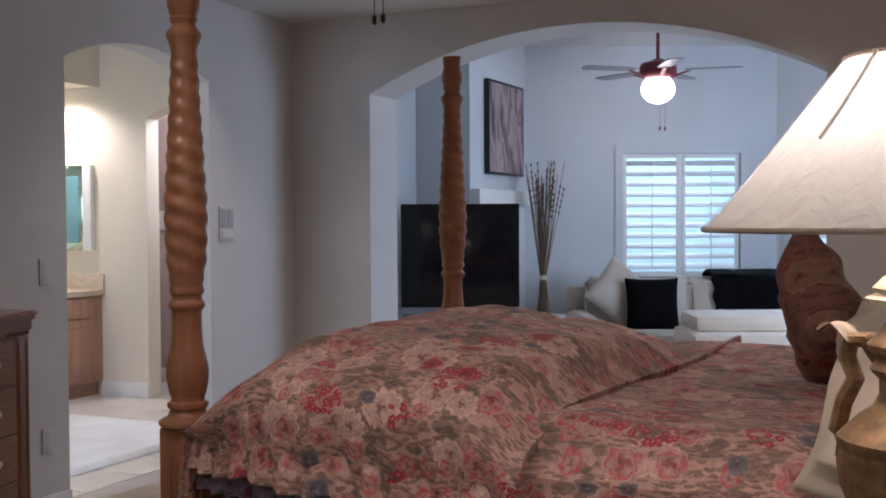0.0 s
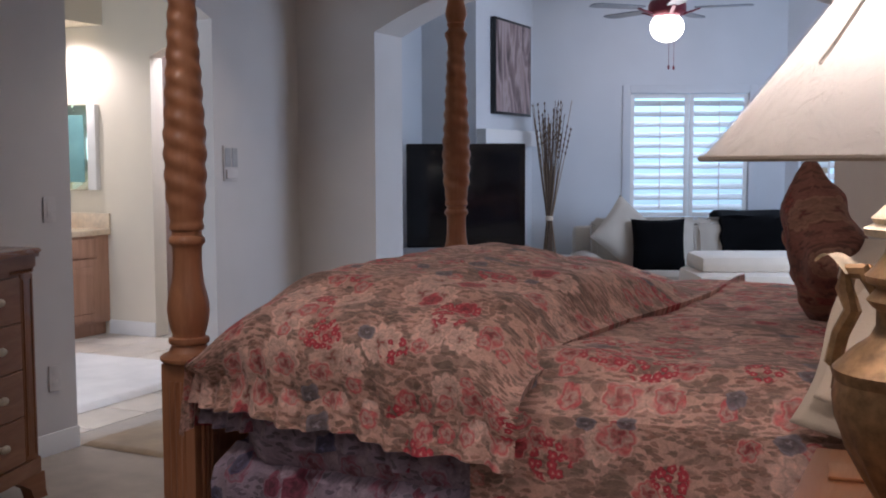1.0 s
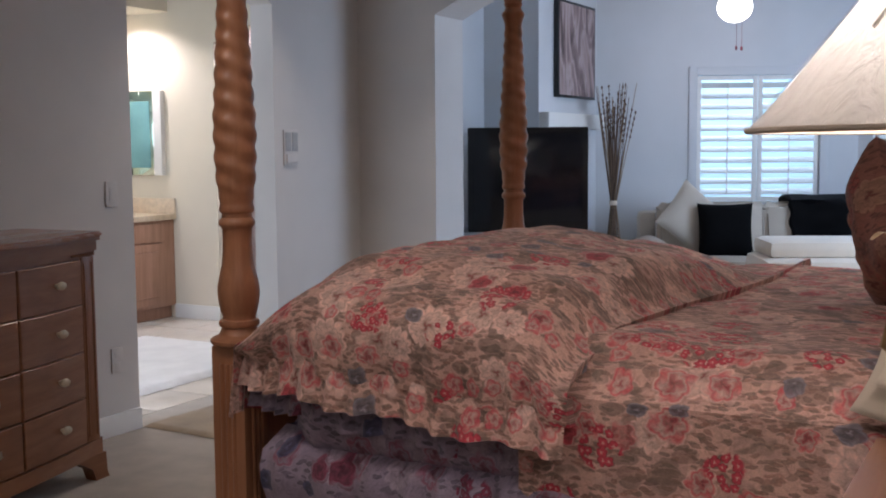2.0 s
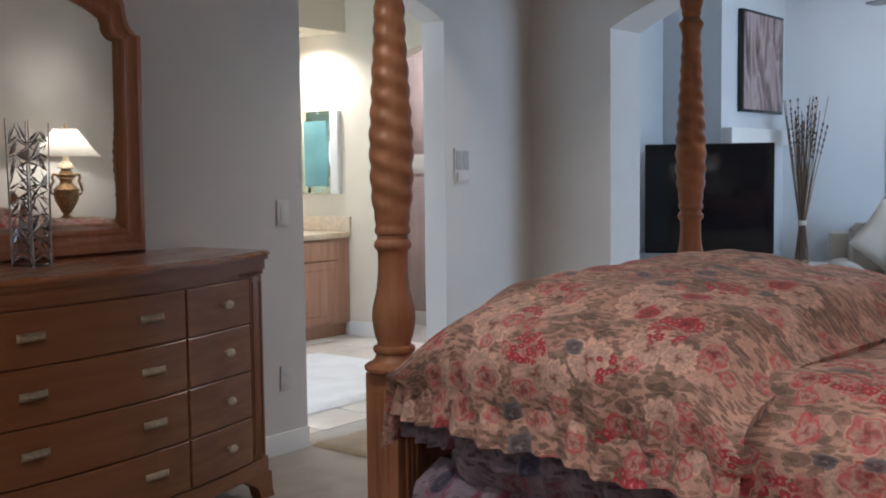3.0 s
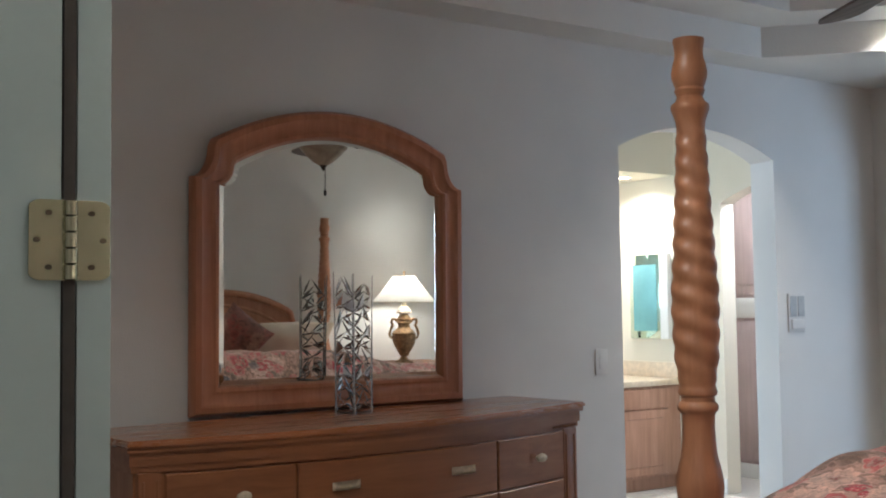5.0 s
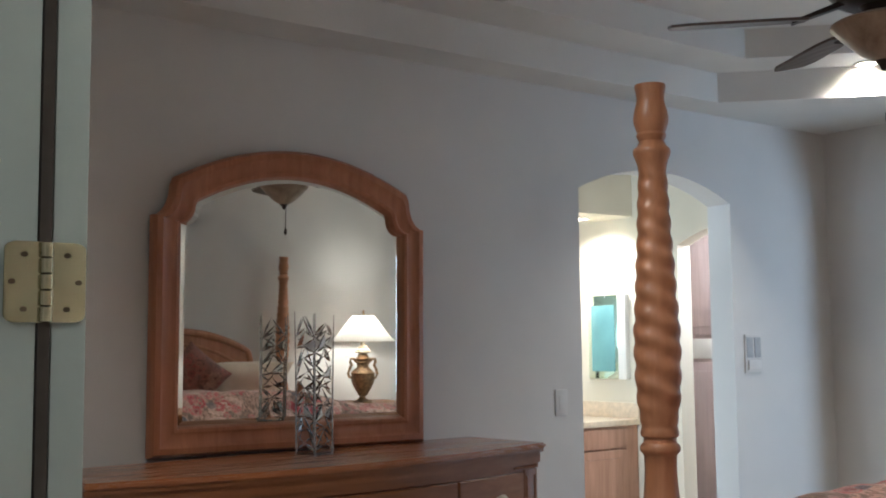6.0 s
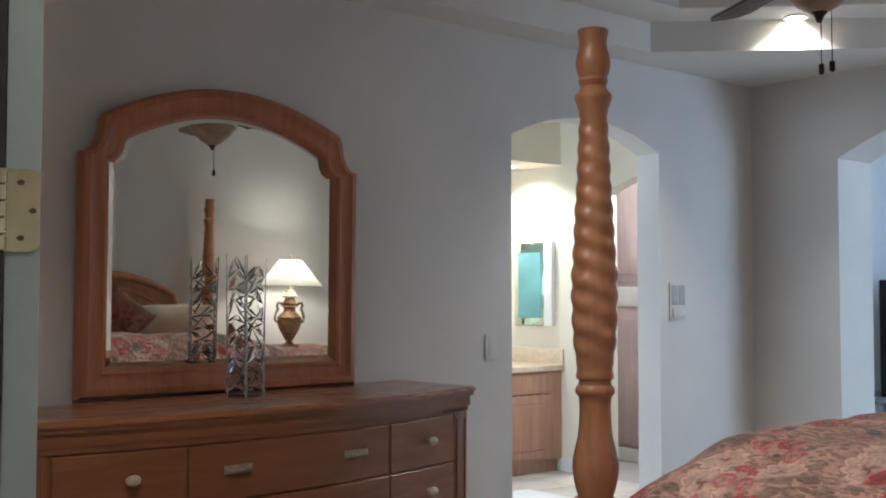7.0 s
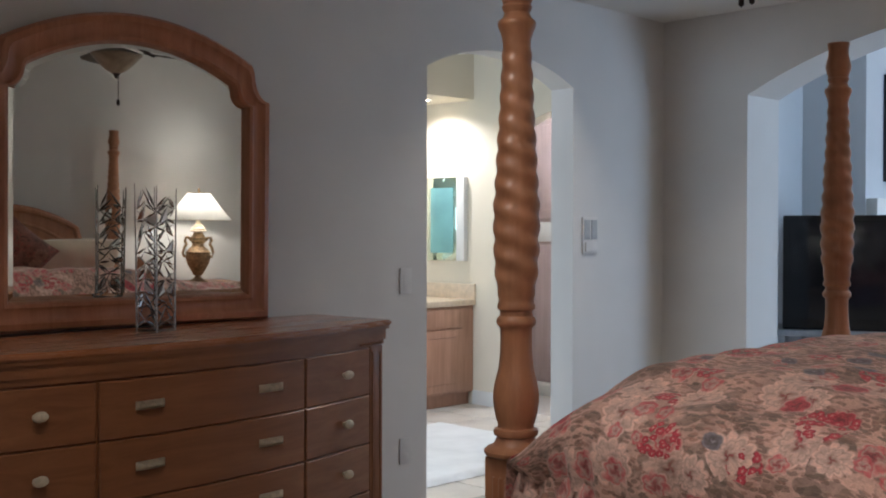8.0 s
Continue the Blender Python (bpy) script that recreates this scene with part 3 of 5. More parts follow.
for lamp_name, mid, out, wide, watts in (("bay_daylight", BAY + R0 * 1.325, F0, 1.06, 50), ("bay_side_daylight", BAY2 + R1 * 0.39, N1, 0.52, 34)):
    eye = mid + out * 0.62 + Vector((0, 0, 2.35))
    area_lamp(lamp_name, look(eye, mid + Vector((0, 0, 1.25))), wide, 0.6, watts, DAY)
# added lamp in the unseen end opening, brightens arch jamb and west wall
area_lamp("end_wall_daylight_fill", look((4.30, 7.3, 1.5), (1.0, 7.3, 1.3)), 1.36, 1.36, 76, DAY)
# added lamp in the assumed bathroom opening, lights the arch jamb and floor
area_lamp("bath_daylight_fill", look((-1.55, 1.33, 1.53), (-1.3, 6.0, 1.2)), 1.9, 1.1, 66, (0.66, 0.84, 1.0))
# unseen lamp behind the camera, added as general fill
area_lamp("hall_fill_light", look((4.6, -0.9, 2.73), (4.6, -0.9, 0)), 0.5, 0.5, 12, NEUTRAL)
spot_lamp("vanity_downlight", (-2.53, 6.40, 2.36), 64, NEUTRAL, 150)
# spot without a fixture, added to brighten the bathroom
spot_lamp("bath_fill_spot", (-1.3, 5.0, 2.73), 44, NEUTRAL, 160)
# no fixture here: added fill so the linen cabinet reads bright
point_lamp("passage_fill", (-1.1, 7.12, 2.5), 80, (0.85, 0.92, 1.0), 0.1)
# only the first is in view; the other three are added to brighten the room
TRAY_SPOTS = [(0.74, 5.24), (3.42, 5.24), (3.42, 1.60), (2.08, 1.28)]
for (sx, sy), watts in zip(TRAY_SPOTS, (66, 36, 18, 46)):
    spot_lamp("tray_downlight", (sx, sy, 2.70), watts, (1.0, 0.91, 0.79), 132)

# ---- entrance door ----
door = thing("door", "grey-green painted door standing open against the wall", "door", pose(2.71, 0.8525, 0))
part("door_leaf", bm_box(-0.62, -0.0155, 0.01, 0.0, 0.0155, 2.42, 0.002), MAT_DOOR, door)
# this strip stands in for the shaded gap between jamb and door
part("gap_shade_strip", bm_box(-0.05, -0.0275, 0.01, 0.002, -0.0165, 2.42, 0.001), MAT_GAP_SHADE, door, "dark strip standing in for the shade in the hinge gap")


def hinge(x, y, z):
    h = thing("door_hinge", "polished brass butt hinge with rounded corners on the door jamb", "hinge", pose(x, y, z) @ Matrix.Diagonal((1.0, 1.0, 0.8, 1.0)), group="door hinges")
    for side in (-1, 1):
        leaf = []
        for (cy, cz, a0) in ((0.034, 0.036, 0), (0.034, -0.036, -90)):
            for k in range(6):
                a = radians(a0 + 90 * k / 5) if a0 == 0 else radians(90 * k / 5 - 90)
                leaf.append((cy - 0.008 + 0.012 * math.cos(a), cz + 0.0 + (0.0085 if a0 == 0 else -0.0085) * abs(math.sin(a))))
        top = sorted(leaf[:6], key=lambda q: q[0])
        low = sorted(leaf[6:], key=lambda q: -q[0])
        outline = [(0.003, 0.0445)] + [(q[0], 0.036 + abs(q[1] - 0.036)) for q in top] + [(q[0], -0.036 - abs(q[1] + 0.036)) for q in low] + [(0.003, -0.0445)]
        plate = part("leaf_plate", bm_prism([(side * u * 0.93, v) for u, v in outline], 0.0005, 0.003, "x"), MAT_BRASS, h)
        for cy, cz in ((0.020, 0.030), (0.031, 0.0), (0.020, -0.030)):
            sc = bm_lathe([(0.0, 0.0012), (0.0028, 0.0012), (0.0030, 0.0), (0.0030, -0.001)], 10)
            bmesh.ops.transform(sc, matrix=pose(0.0032, side * cy * 0.93, cz, 0, 90, 0), verts=sc.verts)
            part("screw", sc, MAT_SCREW, plate)
    for k in range(5):
        z0 = -0.0445 + k * 0.0178
        kn = bm_lathe([(0.0046, z0 + 0.0004), (0.0062, z0 + 0.0012), (0.0062, z0 + 0.0166), (0.0046, z0 + 0.0174)], 14, cx=0.004)
        part("knuckle", kn, MAT_BRASS, h)
    return h


for hz in (0.55, 1.426, 2.18):
    hinge(2.7105, 0.8305, hz)

# ---- four-poster bed ----
PX, PXH, PY1, PY2 = 1.955, 4.05, 2.42, 4.05
HEAD_Y1, HEAD_Y2 = 2.40, 4.10


def rope(z, a):
    """Two strands wound up the post, and a faintly faceted vase below them."""
    if 1.195 < z < 1.785:
        ease = min(1.0, (z - 1.195) / 0.035, (1.785 - z) / 0.035)
        pitch = 0.056 - 0.006 * (z - 1.2) / 0.58
        turn = 2 * math.pi * (z - 1.2) / pitch
        return 1.0 + ease * (0.058 * math.cos(2 * a + turn) + 0.014 * math.cos(2 * a - turn))
    if 0.905 < z < 1.115:
        return 1.0 + 0.012 * math.cos(10 * a)
    return 1.0


def post_profile():
    low = [(0.050, 0.823), (0.066, 0.825), (0.073, 0.831), (0.074, 0.838), (0.066, 0.845), (0.055, 0.849), (0.050, 0.855), (0.045, 0.866), (0.044, 0.870), (0.050, 0.873), (0.052, 0.880), (0.050, 0.887), (0.042, 0.890), (0.041, 0.896), (0.045, 0.908), (0.050, 0.930), (0.053, 0.955), (0.052, 0.975), (0.047, 1.000), (0.040, 1.027), (0.037, 1.060), (0.036, 1.093), (0.037, 1.118), (0.040, 1.123), (0.045, 1.128), (0.046, 1.135), (0.044, 1.142), (0.038, 1.148), (0.037, 1.158), (0.043, 1.163), (0.044, 1.170), (0.042, 1.177), (0.040, 1.185)]
    body = [(1.195, 0.043), (1.274, 0.051), (1.379, 0.053), (1.51, 0.046), (1.642, 0.0385), (1.774, 0.0325)]
    mid = []
    z = 1.195
    while z < 1.776:
        for (za, ra), (zb, rb) in zip(body, body[1:]):
            if za <= z <= zb + 1e-6:
                f = (z - za) / (zb - za)
                f = f * f * (3 - 2 * f) * 0.5 + f * 0.5
                mid.append((ra + (rb - ra) * f, z))
                break
        z += 0.0046
    high = [(0.034, 1.785), (0.038, 1.798), (0.043, 1.810), (0.044, 1.818), (0.042, 1.824), (0.034, 1.830), (0.029, 1.842), (0.033, 1.850), (0.035, 1.856), (0.032, 1.862), (0.035, 1.870), (0.040, 1.885), (0.041, 1.898), (0.038, 1.915), (0.033, 1.932), (0.032, 1.945), (0.034, 1.960), (0.036, 1.970), (0.0355, 1.976), (0.0, 1.977)]
    return low + mid + high


bed = thing("four_poster_bed", "oak four-poster bed with rope-twist posts and a low footboard", "bed")
post_mesh = None
for x, y in ((PX, PY1), (PX, PY2), (PXH, HEAD_Y1), (PXH, HEAD_Y2)):
    if post_mesh is None:
        ob = part("bedpost", bm_lathe(post_profile(), 60, twist=rope), MAT_OAK, bed)
        post_mesh = ob.data
        bm = bm_box(-0.052, -0.052, 0.0, 0.052, 0.052, 0.825, 0.008)
        foot = part("post_block", bm, MAT_OAK, ob)
        for k, (dx, dy) in enumerate(((0, -0.0505), (-0.0505, 0), (0.0505, 0))):
            for off in (-0.018, 0.0, 0.018):
                ax, ay = (off, dy) if dy else (dx, off)
                reed = bm_tube([(ax, ay, 0.12), (ax, ay, 0.45), (ax, ay, 0.78)], 0.0065, 8)
                part("reed", reed, MAT_OAK, ob)
        first = ob
        ob.location = (x, y, 0)
    else:
        twin = copy_thing(first, pose(x, y, 0))
        twin.parent = bed
part("footboard", bm_box(PX - 0.02, PY1 + 0.05, 0.30, PX + 0.02, PY2 - 0.05, 0.72, 0.008), MAT_OAK, bed)
for y in (PY1 + 0.0, PY2 - 0.0):
    part("side_rail", bm_box(PX + 0.05, y - 0.016, 0.26, PXH - 0.05, y + 0.016, 0.42, 0.005), MAT_DARKWOOD, bed)
hb = []
for k in range(41):
    u = k / 40
    y = HEAD_Y1 + 0.05 + (HEAD_Y2 - HEAD_Y1 - 0.10) * u
    w = abs(u - 0.5) * 2
    hb.append((y, 1.12 + 0.31 * (1 - w ** 2.2) if w < 0.72 else 1.00 + 0.16 * max(0, (1 - (w - 0.72) / 0.28)) ** 0.7))
part("headboard", bm_prism([(HEAD_Y1 + 0.05, 0.35)] + hb + [(HEAD_Y2 - 0.05, 0.35)], PXH - 0.02, PXH + 0.02, "x"), MAT_OAK, bed)
rim = [(PXH - 0.03, y, z - 0.03) for y, z in hb]
part("headboard_moulding", bm_tube(rim, 0.024, 8), MAT_OAK, bed)
inner = [(PXH - 0.022, HEAD_Y1 + 0.15 + (HEAD_Y2 - HEAD_Y1 - 0.30) * k / 30, 0.98 + 0.33 * (1 - (abs(k / 30 - 0.5) * 2) ** 2.2)) for k in range(31)]
part("panel_moulding", bm_tube(inner, 0.012, 6), MAT_OAK, bed)

def smooth(a, b, x):
    f = max(0.0, min(1.0, (x - a) / (b - a)))
    return f * f * (3 - 2 * f)


def lump(x, y, s, seed):
    return noise.noise(Vector((x * s + seed, y * s - seed, seed * 0.37)))


# mattress, skirt and covers
Y0, Y1 = 2.34, 4.13
mattress = bm_box(2.15, Y0 + 0.02, 0.42, 4.0, Y1 - 0.02, 0.86, 0.07)
tagged(mesh_object("mattress", mattress, MAT_MAUVE), "mattress and box spring under a mauve sheet", "mattress")


def skirt_at(u, v):
    s = u * (1.95 + 1.79 + 1.95)
    wav = 0.012 * math.sin(s * 62 + 2.2 * math.sin(s * 9)) * (0.8 + 0.3 * (1 - v))
    z = 0.03 + v * 0.615
    tuck = 0.07 * max(0.0, (v - 0.93) / 0.07) ** 2 - 0.035 * math.sin(math.pi * min(1.0, max(0.0, (v - 0.72) / 0.28)))
    if s < 1.95:
        return (4.0 - s * 0.9615, Y0 - 0.035 - wav - 0.03 * (1 - v) + tuck, z)
    if s < 1.95 + 1.79:
        return (2.125 + wav, Y0 - 0.035 + tuck + (s - 1.95) * 1.04, z)
    return (2.125 + (s - 3.74) * 0.9615, Y1 + 0.035 + wav - tuck, z)


tagged(mesh_object("bed_skirt", bm_sheet(520, 16, skirt_at), MAT_FLORAL_UNDER), "gathered mauve floral bed skirt hanging under the mattress", "bed skirt")
def roll_at(u, v):
    a = math.pi * (v - 0.5)
    swell = 0.9 + 0.14 * math.sin(u * 11) + 0.08 * math.sin(u * 27 + 1) + 0.10 * lump(u * 9, v * 3, 1.6, 2.0)
    end = min(1.0, 0.25 + (u / 0.06) ** 0.5)
    return (2.205 + 1.775 * u, Y0 + 0.015 - 0.065 * math.cos(a) * swell * end, 0.705 + 0.105 * math.sin(a) * (0.6 + 0.4 * end))


tagged(mesh_object("quilt_edge", bm_sheet(140, 18, roll_at), MAT_FLORAL_UNDER), "bulging edge of a mauve floral quilt under the cover", "quilt")


def spread_at(u, v):
    """Bedspread: from the near hem over the top to the far hem."""
    x = 2.80 + (4.0 - 2.80) * u
    drop, top = 0.62, Y1 - Y0
    s = v * (2 * drop + top)
    if s < drop:
        f = s / drop
        y = Y0 - 0.055 - 0.015 * math.sin(x * 17 + 3 * lump(x, f, 3, 2.0)) * (1 - f) + 0.05 * smooth(0.9, 1.0, f)
        z = 0.885 - drop + s - 0.03 * smooth(0.85, 1, f)
        return (x, y, z)
    if s < drop + top:
        f = (s - drop) / top
        y = Y0 - 0.005 + f * (top + 0.01)
        edge = min(f, 1 - f)
        return (x, y, 0.868 + 0.045 * smooth(0, 0.07, edge) + 0.02 * lump(x, y, 3.5, 5.0))
    f = (s - drop - top) / drop
    return (x, Y1 + 0.05, 0.885 - f * drop)


spread = mesh_object("bedspread", bm_sheet(70, 130, spread_at), MAT_FLORAL)
tagged(spread, "beige bedspread printed with pink roses, spread over the bed", "bedspread")


def duvet_edge(y):
    """Where the folded-back comforter ends, towards the pillows."""
    return 2.93 + 0.10 * smooth(2.4, 3.6, y)


def duvet_top(x, y):
    rise = 0.86 + 0.185 * smooth(1.94, 2.30, x)
    rise += 0.038 * smooth(2.3, 3.2, y) * smooth(2.0, 2.45, x)
    end = duvet_edge(y)
    rise -= 0.035 * smooth(2.5, end, x) + 0.12 * smooth(3.25, 4.05, y) + 0.07 * smooth(2.42, 2.85, x) * smooth(2.8, 3.4, y)
    rise += 0.018 * lump(x, y, 2.6, 1.0) + 0.012 * lump(x, y, 8.0, 3.0)
    f = smooth(end - 0.17, end, x)
    return rise + (0.925 - rise) * f ** 2.2


def hem_z(x):
    return 0.812 - 0.042 * smooth(2.3, 2.95, x) + 0.008 * math.sin(x * 23)


def tuck_in(x):
    """The near side draws in towards the foot post."""
    return 0.085 * (1 - smooth(2.04, 2.36, x))


def duvet_at(u, v):
    drop, top = 0.34, Y1 - Y0 + 0.06
    total = drop + top + 0.3
    s = v * total
    yy = Y0 + max(0.0, min(1.0, (s - drop) / top)) * (Y1 - Y0)
    x0 = 2.05 - 0.04 * smooth(2.55, 2.7, yy)
    x = x0 + (duvet_edge(yy) - x0) * u
    if s < drop:
        f = s / drop
        zt = duvet_top(x, Y0 + 0.11)
        zh = hem_z(x)
        y = Y0 - 0.095 + tuck_in(x) * (1 - f) + 0.16 * f ** 3.0 - 0.012 * math.sin(x * 70 + 4 * lump(x, 0, 6, 4.0)) * max(0.0, 1 - f * 2.2) - 0.02 * math.sin(f * math.pi)
        z = zh + (zt - 0.035 - zh) * (1 - (1 - f) ** 1.6)
        return (x, y, z)
    if s < drop + top:
        f = (s - drop) / top
        y = Y0 + 0.065 + f * (Y1 - Y0)
        return (x, y, duvet_top(x, max(y, Y0 + 0.11)) - 0.035 * (1 - smooth(0, 0.06, f)))
    f = (s - drop - top) / 0.3
    return (x, Y1 + 0.075 + 0.03 * f, duvet_top(x, Y1) - 0.3 * f)


def close_edges(bm, down=0.075):
    """Turns the open foot and fold ends of the comforter down, to give it thickness."""
    rim = [e for e in bm.edges if e.is_boundary]
    got = bmesh.ops.extrude_edge_only(bm, edges=rim)
    for vtx in [g for g in got["geom"] if isinstance(g, bmesh.types.BMVert)]:
        p = vtx.co
        if p.z > 0.83 and p.x > 2.6:
            vtx.co = p + Vector((-0.01, 0, -0.03))
        elif p.x < 2.1 and p.z > 0.80:
            vtx.co = p + Vector((0.025, 0.02, -0.02))
        else:
            vtx.co = p + Vector((0, 0.03, -0.002))
    return bm


comforter = thing("comforter", "puffy beige comforter with pink roses folded across the bed foot", "comforter")
part("cover", close_edges(bm_sheet(96, 130, duvet_at)), MAT_FLORAL, comforter)


def ruffle_at(level, push, reach=0.88):
    def f(u, v):
        x = 2.04 + reach * u
        wob = math.sin(x * 88 + 5 * lump(x, level, 5, 7.0)) * 0.011 * (1.15 - v)
        return (x, Y0 - push + tuck_in(x) - wob - 0.028 * (1 - v) - 0.006 * v, hem_z(x) - level - 0.065 + 0.085 * v)
    return f


part("ruffle", bm_sheet(200, 5, ruffle_at(0.0, 0.088)), MAT_FLORAL, comforter, "gathered floral ruffle")
part("under_ruffle", bm_sheet(140, 5, ruffle_at(0.058, 0.045, 0.62)), MAT_FLORAL_UNDER, comforter, "mauve floral under-ruffle")


def corner_at(u, v):
    """Closes the foot end of the comforter from its rim down to a wavy hem."""
    rim = Vector(duvet_at(0, 0.20 * u))
    hem = Vector((rim.x - 0.028 - 0.010 * math.sin(u * 34), rim.y + 0.01, 0.672 + 0.006 * math.sin(u * 15)))
    return hem.lerp(rim + Vector((-0.004, 0, 0.003)), v)


part("corner_ruffle", bm_sheet(44, 8, corner_at), MAT_FLORAL, comforter)


def pillow(name, w, h, t, mat, m, label, category="pillow", flange=0.0, group="", crush=0.0):
    """A stuffed square: x across, z up, y its thickness."""
    bm = bmesh.new()

    def side(sign):
        def f(u, v):
            a, b = 2 * u - 1, 2 * v - 1
            fat = max(0.0, (1 - abs(a) ** 3.2) * (1 - abs(b) ** 3.2)) ** 0.55
            pinch = 1 - 0.07 * (1 - b * b) * abs(a) ** 4
            return (a * w / 2 * pinch, sign * t / 2 * fat * (1 + crush * lump(a, b, 2.2, sign * 3.0)), b * h / 2 * (1 - 0.06 * (1 - a * a) * abs(b) ** 4))
        return f
    bm_sheet(22, 22, side(-1), bm)
    bm_sheet(22, 22, side(1), bm)
    if flange:
        bm_box(-w / 2 - flange, -0.006, -h / 2 - flange, w / 2 + flange, 0.006, h / 2 + flange, 0.004, bm=bm)
    bmesh.ops.remove_doubles(bm, verts=bm.verts, dist=0.0008)
    ob = mesh_object(name, bm, mat)
    ob.matrix_world = m
    return tagged(ob, label, category, group)


pillow("throw_cushion", 0.36, 0.36, 0.17, MAT_CUSHION, pose(3.40, 3.20, 1.10, -12, 38, 96), "dark red brocade cushion standing against the pillows", "cushion", crush=0.5)
for k, (px, pz, tip) in enumerate(((3.66, 0.975, -42), (3.78, 0.99, -36))):
    pillow("bed_pillow", 0.66, 0.44, 0.17, MAT_CREAM, pose(px, 2.76, pz, tip, 0, 90), "cream pillow leaning against the headboard", "pillow", 0.0, "bed pillows", 0.4)
pillow("bed_pillow", 0.66, 0.44, 0.17, MAT_CREAM, pose(3.70, 3.66, 1.02, -38, 0, 90), "cream pillow leaning against the headboard", "pillow", 0.0, "bed pillows", 0.4)


def cover_tier(name, y_near, z_hem, x_front, tier):
    """A cream sham flange hanging in a tier over the bed's edge beside the pillows."""
    def f(u, v):
        x = x_front + 0.10 * v + 0.50 * u + 0.012 * math.sin(v * 6 + tier) * (1 - u)
        y = y_near + 0.20 * v ** 2.2 - 0.012 * math.sin(u * 9 + tier) * (1 - v)
        z = z_hem - 0.12 * u + (1.13 - z_hem + 0.12 * u) * v ** 0.95 + 0.008 * lump(u * 3, v * 2, 1.5, tier + 2.0)
        return (x, y, z)
    ob = mesh_object(name, bm_sheet(26, 26, f), MAT_CREAM)
    mod = ob.modifiers.new("thick", "SOLIDIFY")
    mod.thickness, mod.offset = 0.016, 1.0
    return tagged(ob, "cream linen pillow sham hanging in tiers beside the pillows", "pillow sham", group="pillow shams")


cover_tier("pillow_sham", 2.255, 0.858, 3.453, 0)
cover_tier("pillow_sham", 2.220, 0.915, 3.488, 1)

# ---- dresser with bowed front ----
DC, D_HALF = 2.465, 0.90
DY0, DY1 = DC - D_HALF - 0.065, DC + D_HALF - 0.02


def front(y, extra=0.0):
    w = (y - DC) / D_HALF
    return 0.408 + extra + 0.122 * (1 - w * w)


def bowed(y0, y1, z0, z1, extra, back, steps=14, taper=0.0):
    """A block that follows the bowed front between y0 and y1."""
    pts = [(back, y0)] + [(front(y0 + (y1 - y0) * k / steps, extra), y0 + (y1 - y0) * k / steps) for k in range(steps + 1)] + [(back, y1)]
    return bm_prism(pts, z0, z1, "z")


dresser = thing("dresser", "bow-fronted oak dresser with four rows of drawers", "dresser", Matrix.Translation((0.012, 3.365, 0)) @ Matrix.Rotation(radians(5.3), 4, "Z") @ Matrix.Translation((0, -3.365, 0)))
part("body", bowed(DY0 + 0.03, DY1 - 0.03, 0.12, 0.935, -0.006, 0.02), MAT_DRESS_UP, dresser)
for z0, z1, e, over in ((0.905, 0.925, 0.005, 0.005), (0.925, 0.965, 0.012, 0.012), (0.965, 0.978, 0.024, 0.022)):
    part("cornice", bowed(DY0 + 0.025 - over, DY1 - 0.025 + over, z0, z1, e, 0.02), MAT_DRESS, dresser)
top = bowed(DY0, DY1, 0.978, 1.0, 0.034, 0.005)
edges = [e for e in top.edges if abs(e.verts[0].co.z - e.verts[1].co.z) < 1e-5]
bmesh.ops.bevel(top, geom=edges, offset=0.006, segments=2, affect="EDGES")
part("top", top, MAT_DRESS_LIT_TOP, dresser)
part("plinth", bowed(DY0 + 0.012, DY1 - 0.012, 0.105, 0.165, 0.006, 0.02), MAT_DRESS, dresser)
for k in range(9):
    for y in (DY1 - 0.045 - k * 0.018,):
        bead = bm_lathe([(0.0, -0.006), (0.006, -0.003), (0.007, 0.0), (0.006, 0.003), (0.0, 0.006)], 8)
        bmesh.ops.transform(bead, matrix=Matrix.Translation((front(y, 0.008), y, 0.915)), verts=bead.verts)
        part("bead", bead, MAT_DRESS, dresser)
for y, half in ((DY0 + 0.072, 0.036), (DY1 - 0.078, 0.036)):
    bm = bm_box(front(y) - 0.03, y - half, 0.165, front(y) + 0.006, y + half, 0.905, 0.006)
    pil = part("pilaster", bm, MAT_DRESS_UP, dresser)
    for off in (-0.022, 0.022):
        part("bead_strip", bm_tube([(front(y) + 0.005, y + off, 0.19), (front(y) + 0.005, y + off, 0.88)], 0.005, 6), MAT_DRESS_UP, pil)
for y, s in ((DY0 + 0.06, 1), (DY1 - 0.06, -1)):
    fx = front(y) + 0.004
    out = [(y - s * 0.05, 0.105), (y - s * 0.055, 0.03), (y - s * 0.065, 0.0), (y + s * 0.01, 0.0), (y + s * 0.03, 0.05), (y + s * 0.09, 0.085), (y + s * 0.14, 0.105)]
    part("foot", bm_prism(out, fx - 0.05, fx + 0.004, "x"), MAT_DRESS, dresser)
    part("foot", bm_box(0.03, y - 0.05, 0, 0.10, y + 0.03, 0.105, 0.006), MAT_DRESS, dresser)
rows = [(0.722, 0.897), (0.537, 0.718), (0.354, 0.533), (0.172, 0.350)]
cols = [(DY0 + 0.115, 2.005), (2.015, 2.822), (2.83, DY1 - 0.125)]


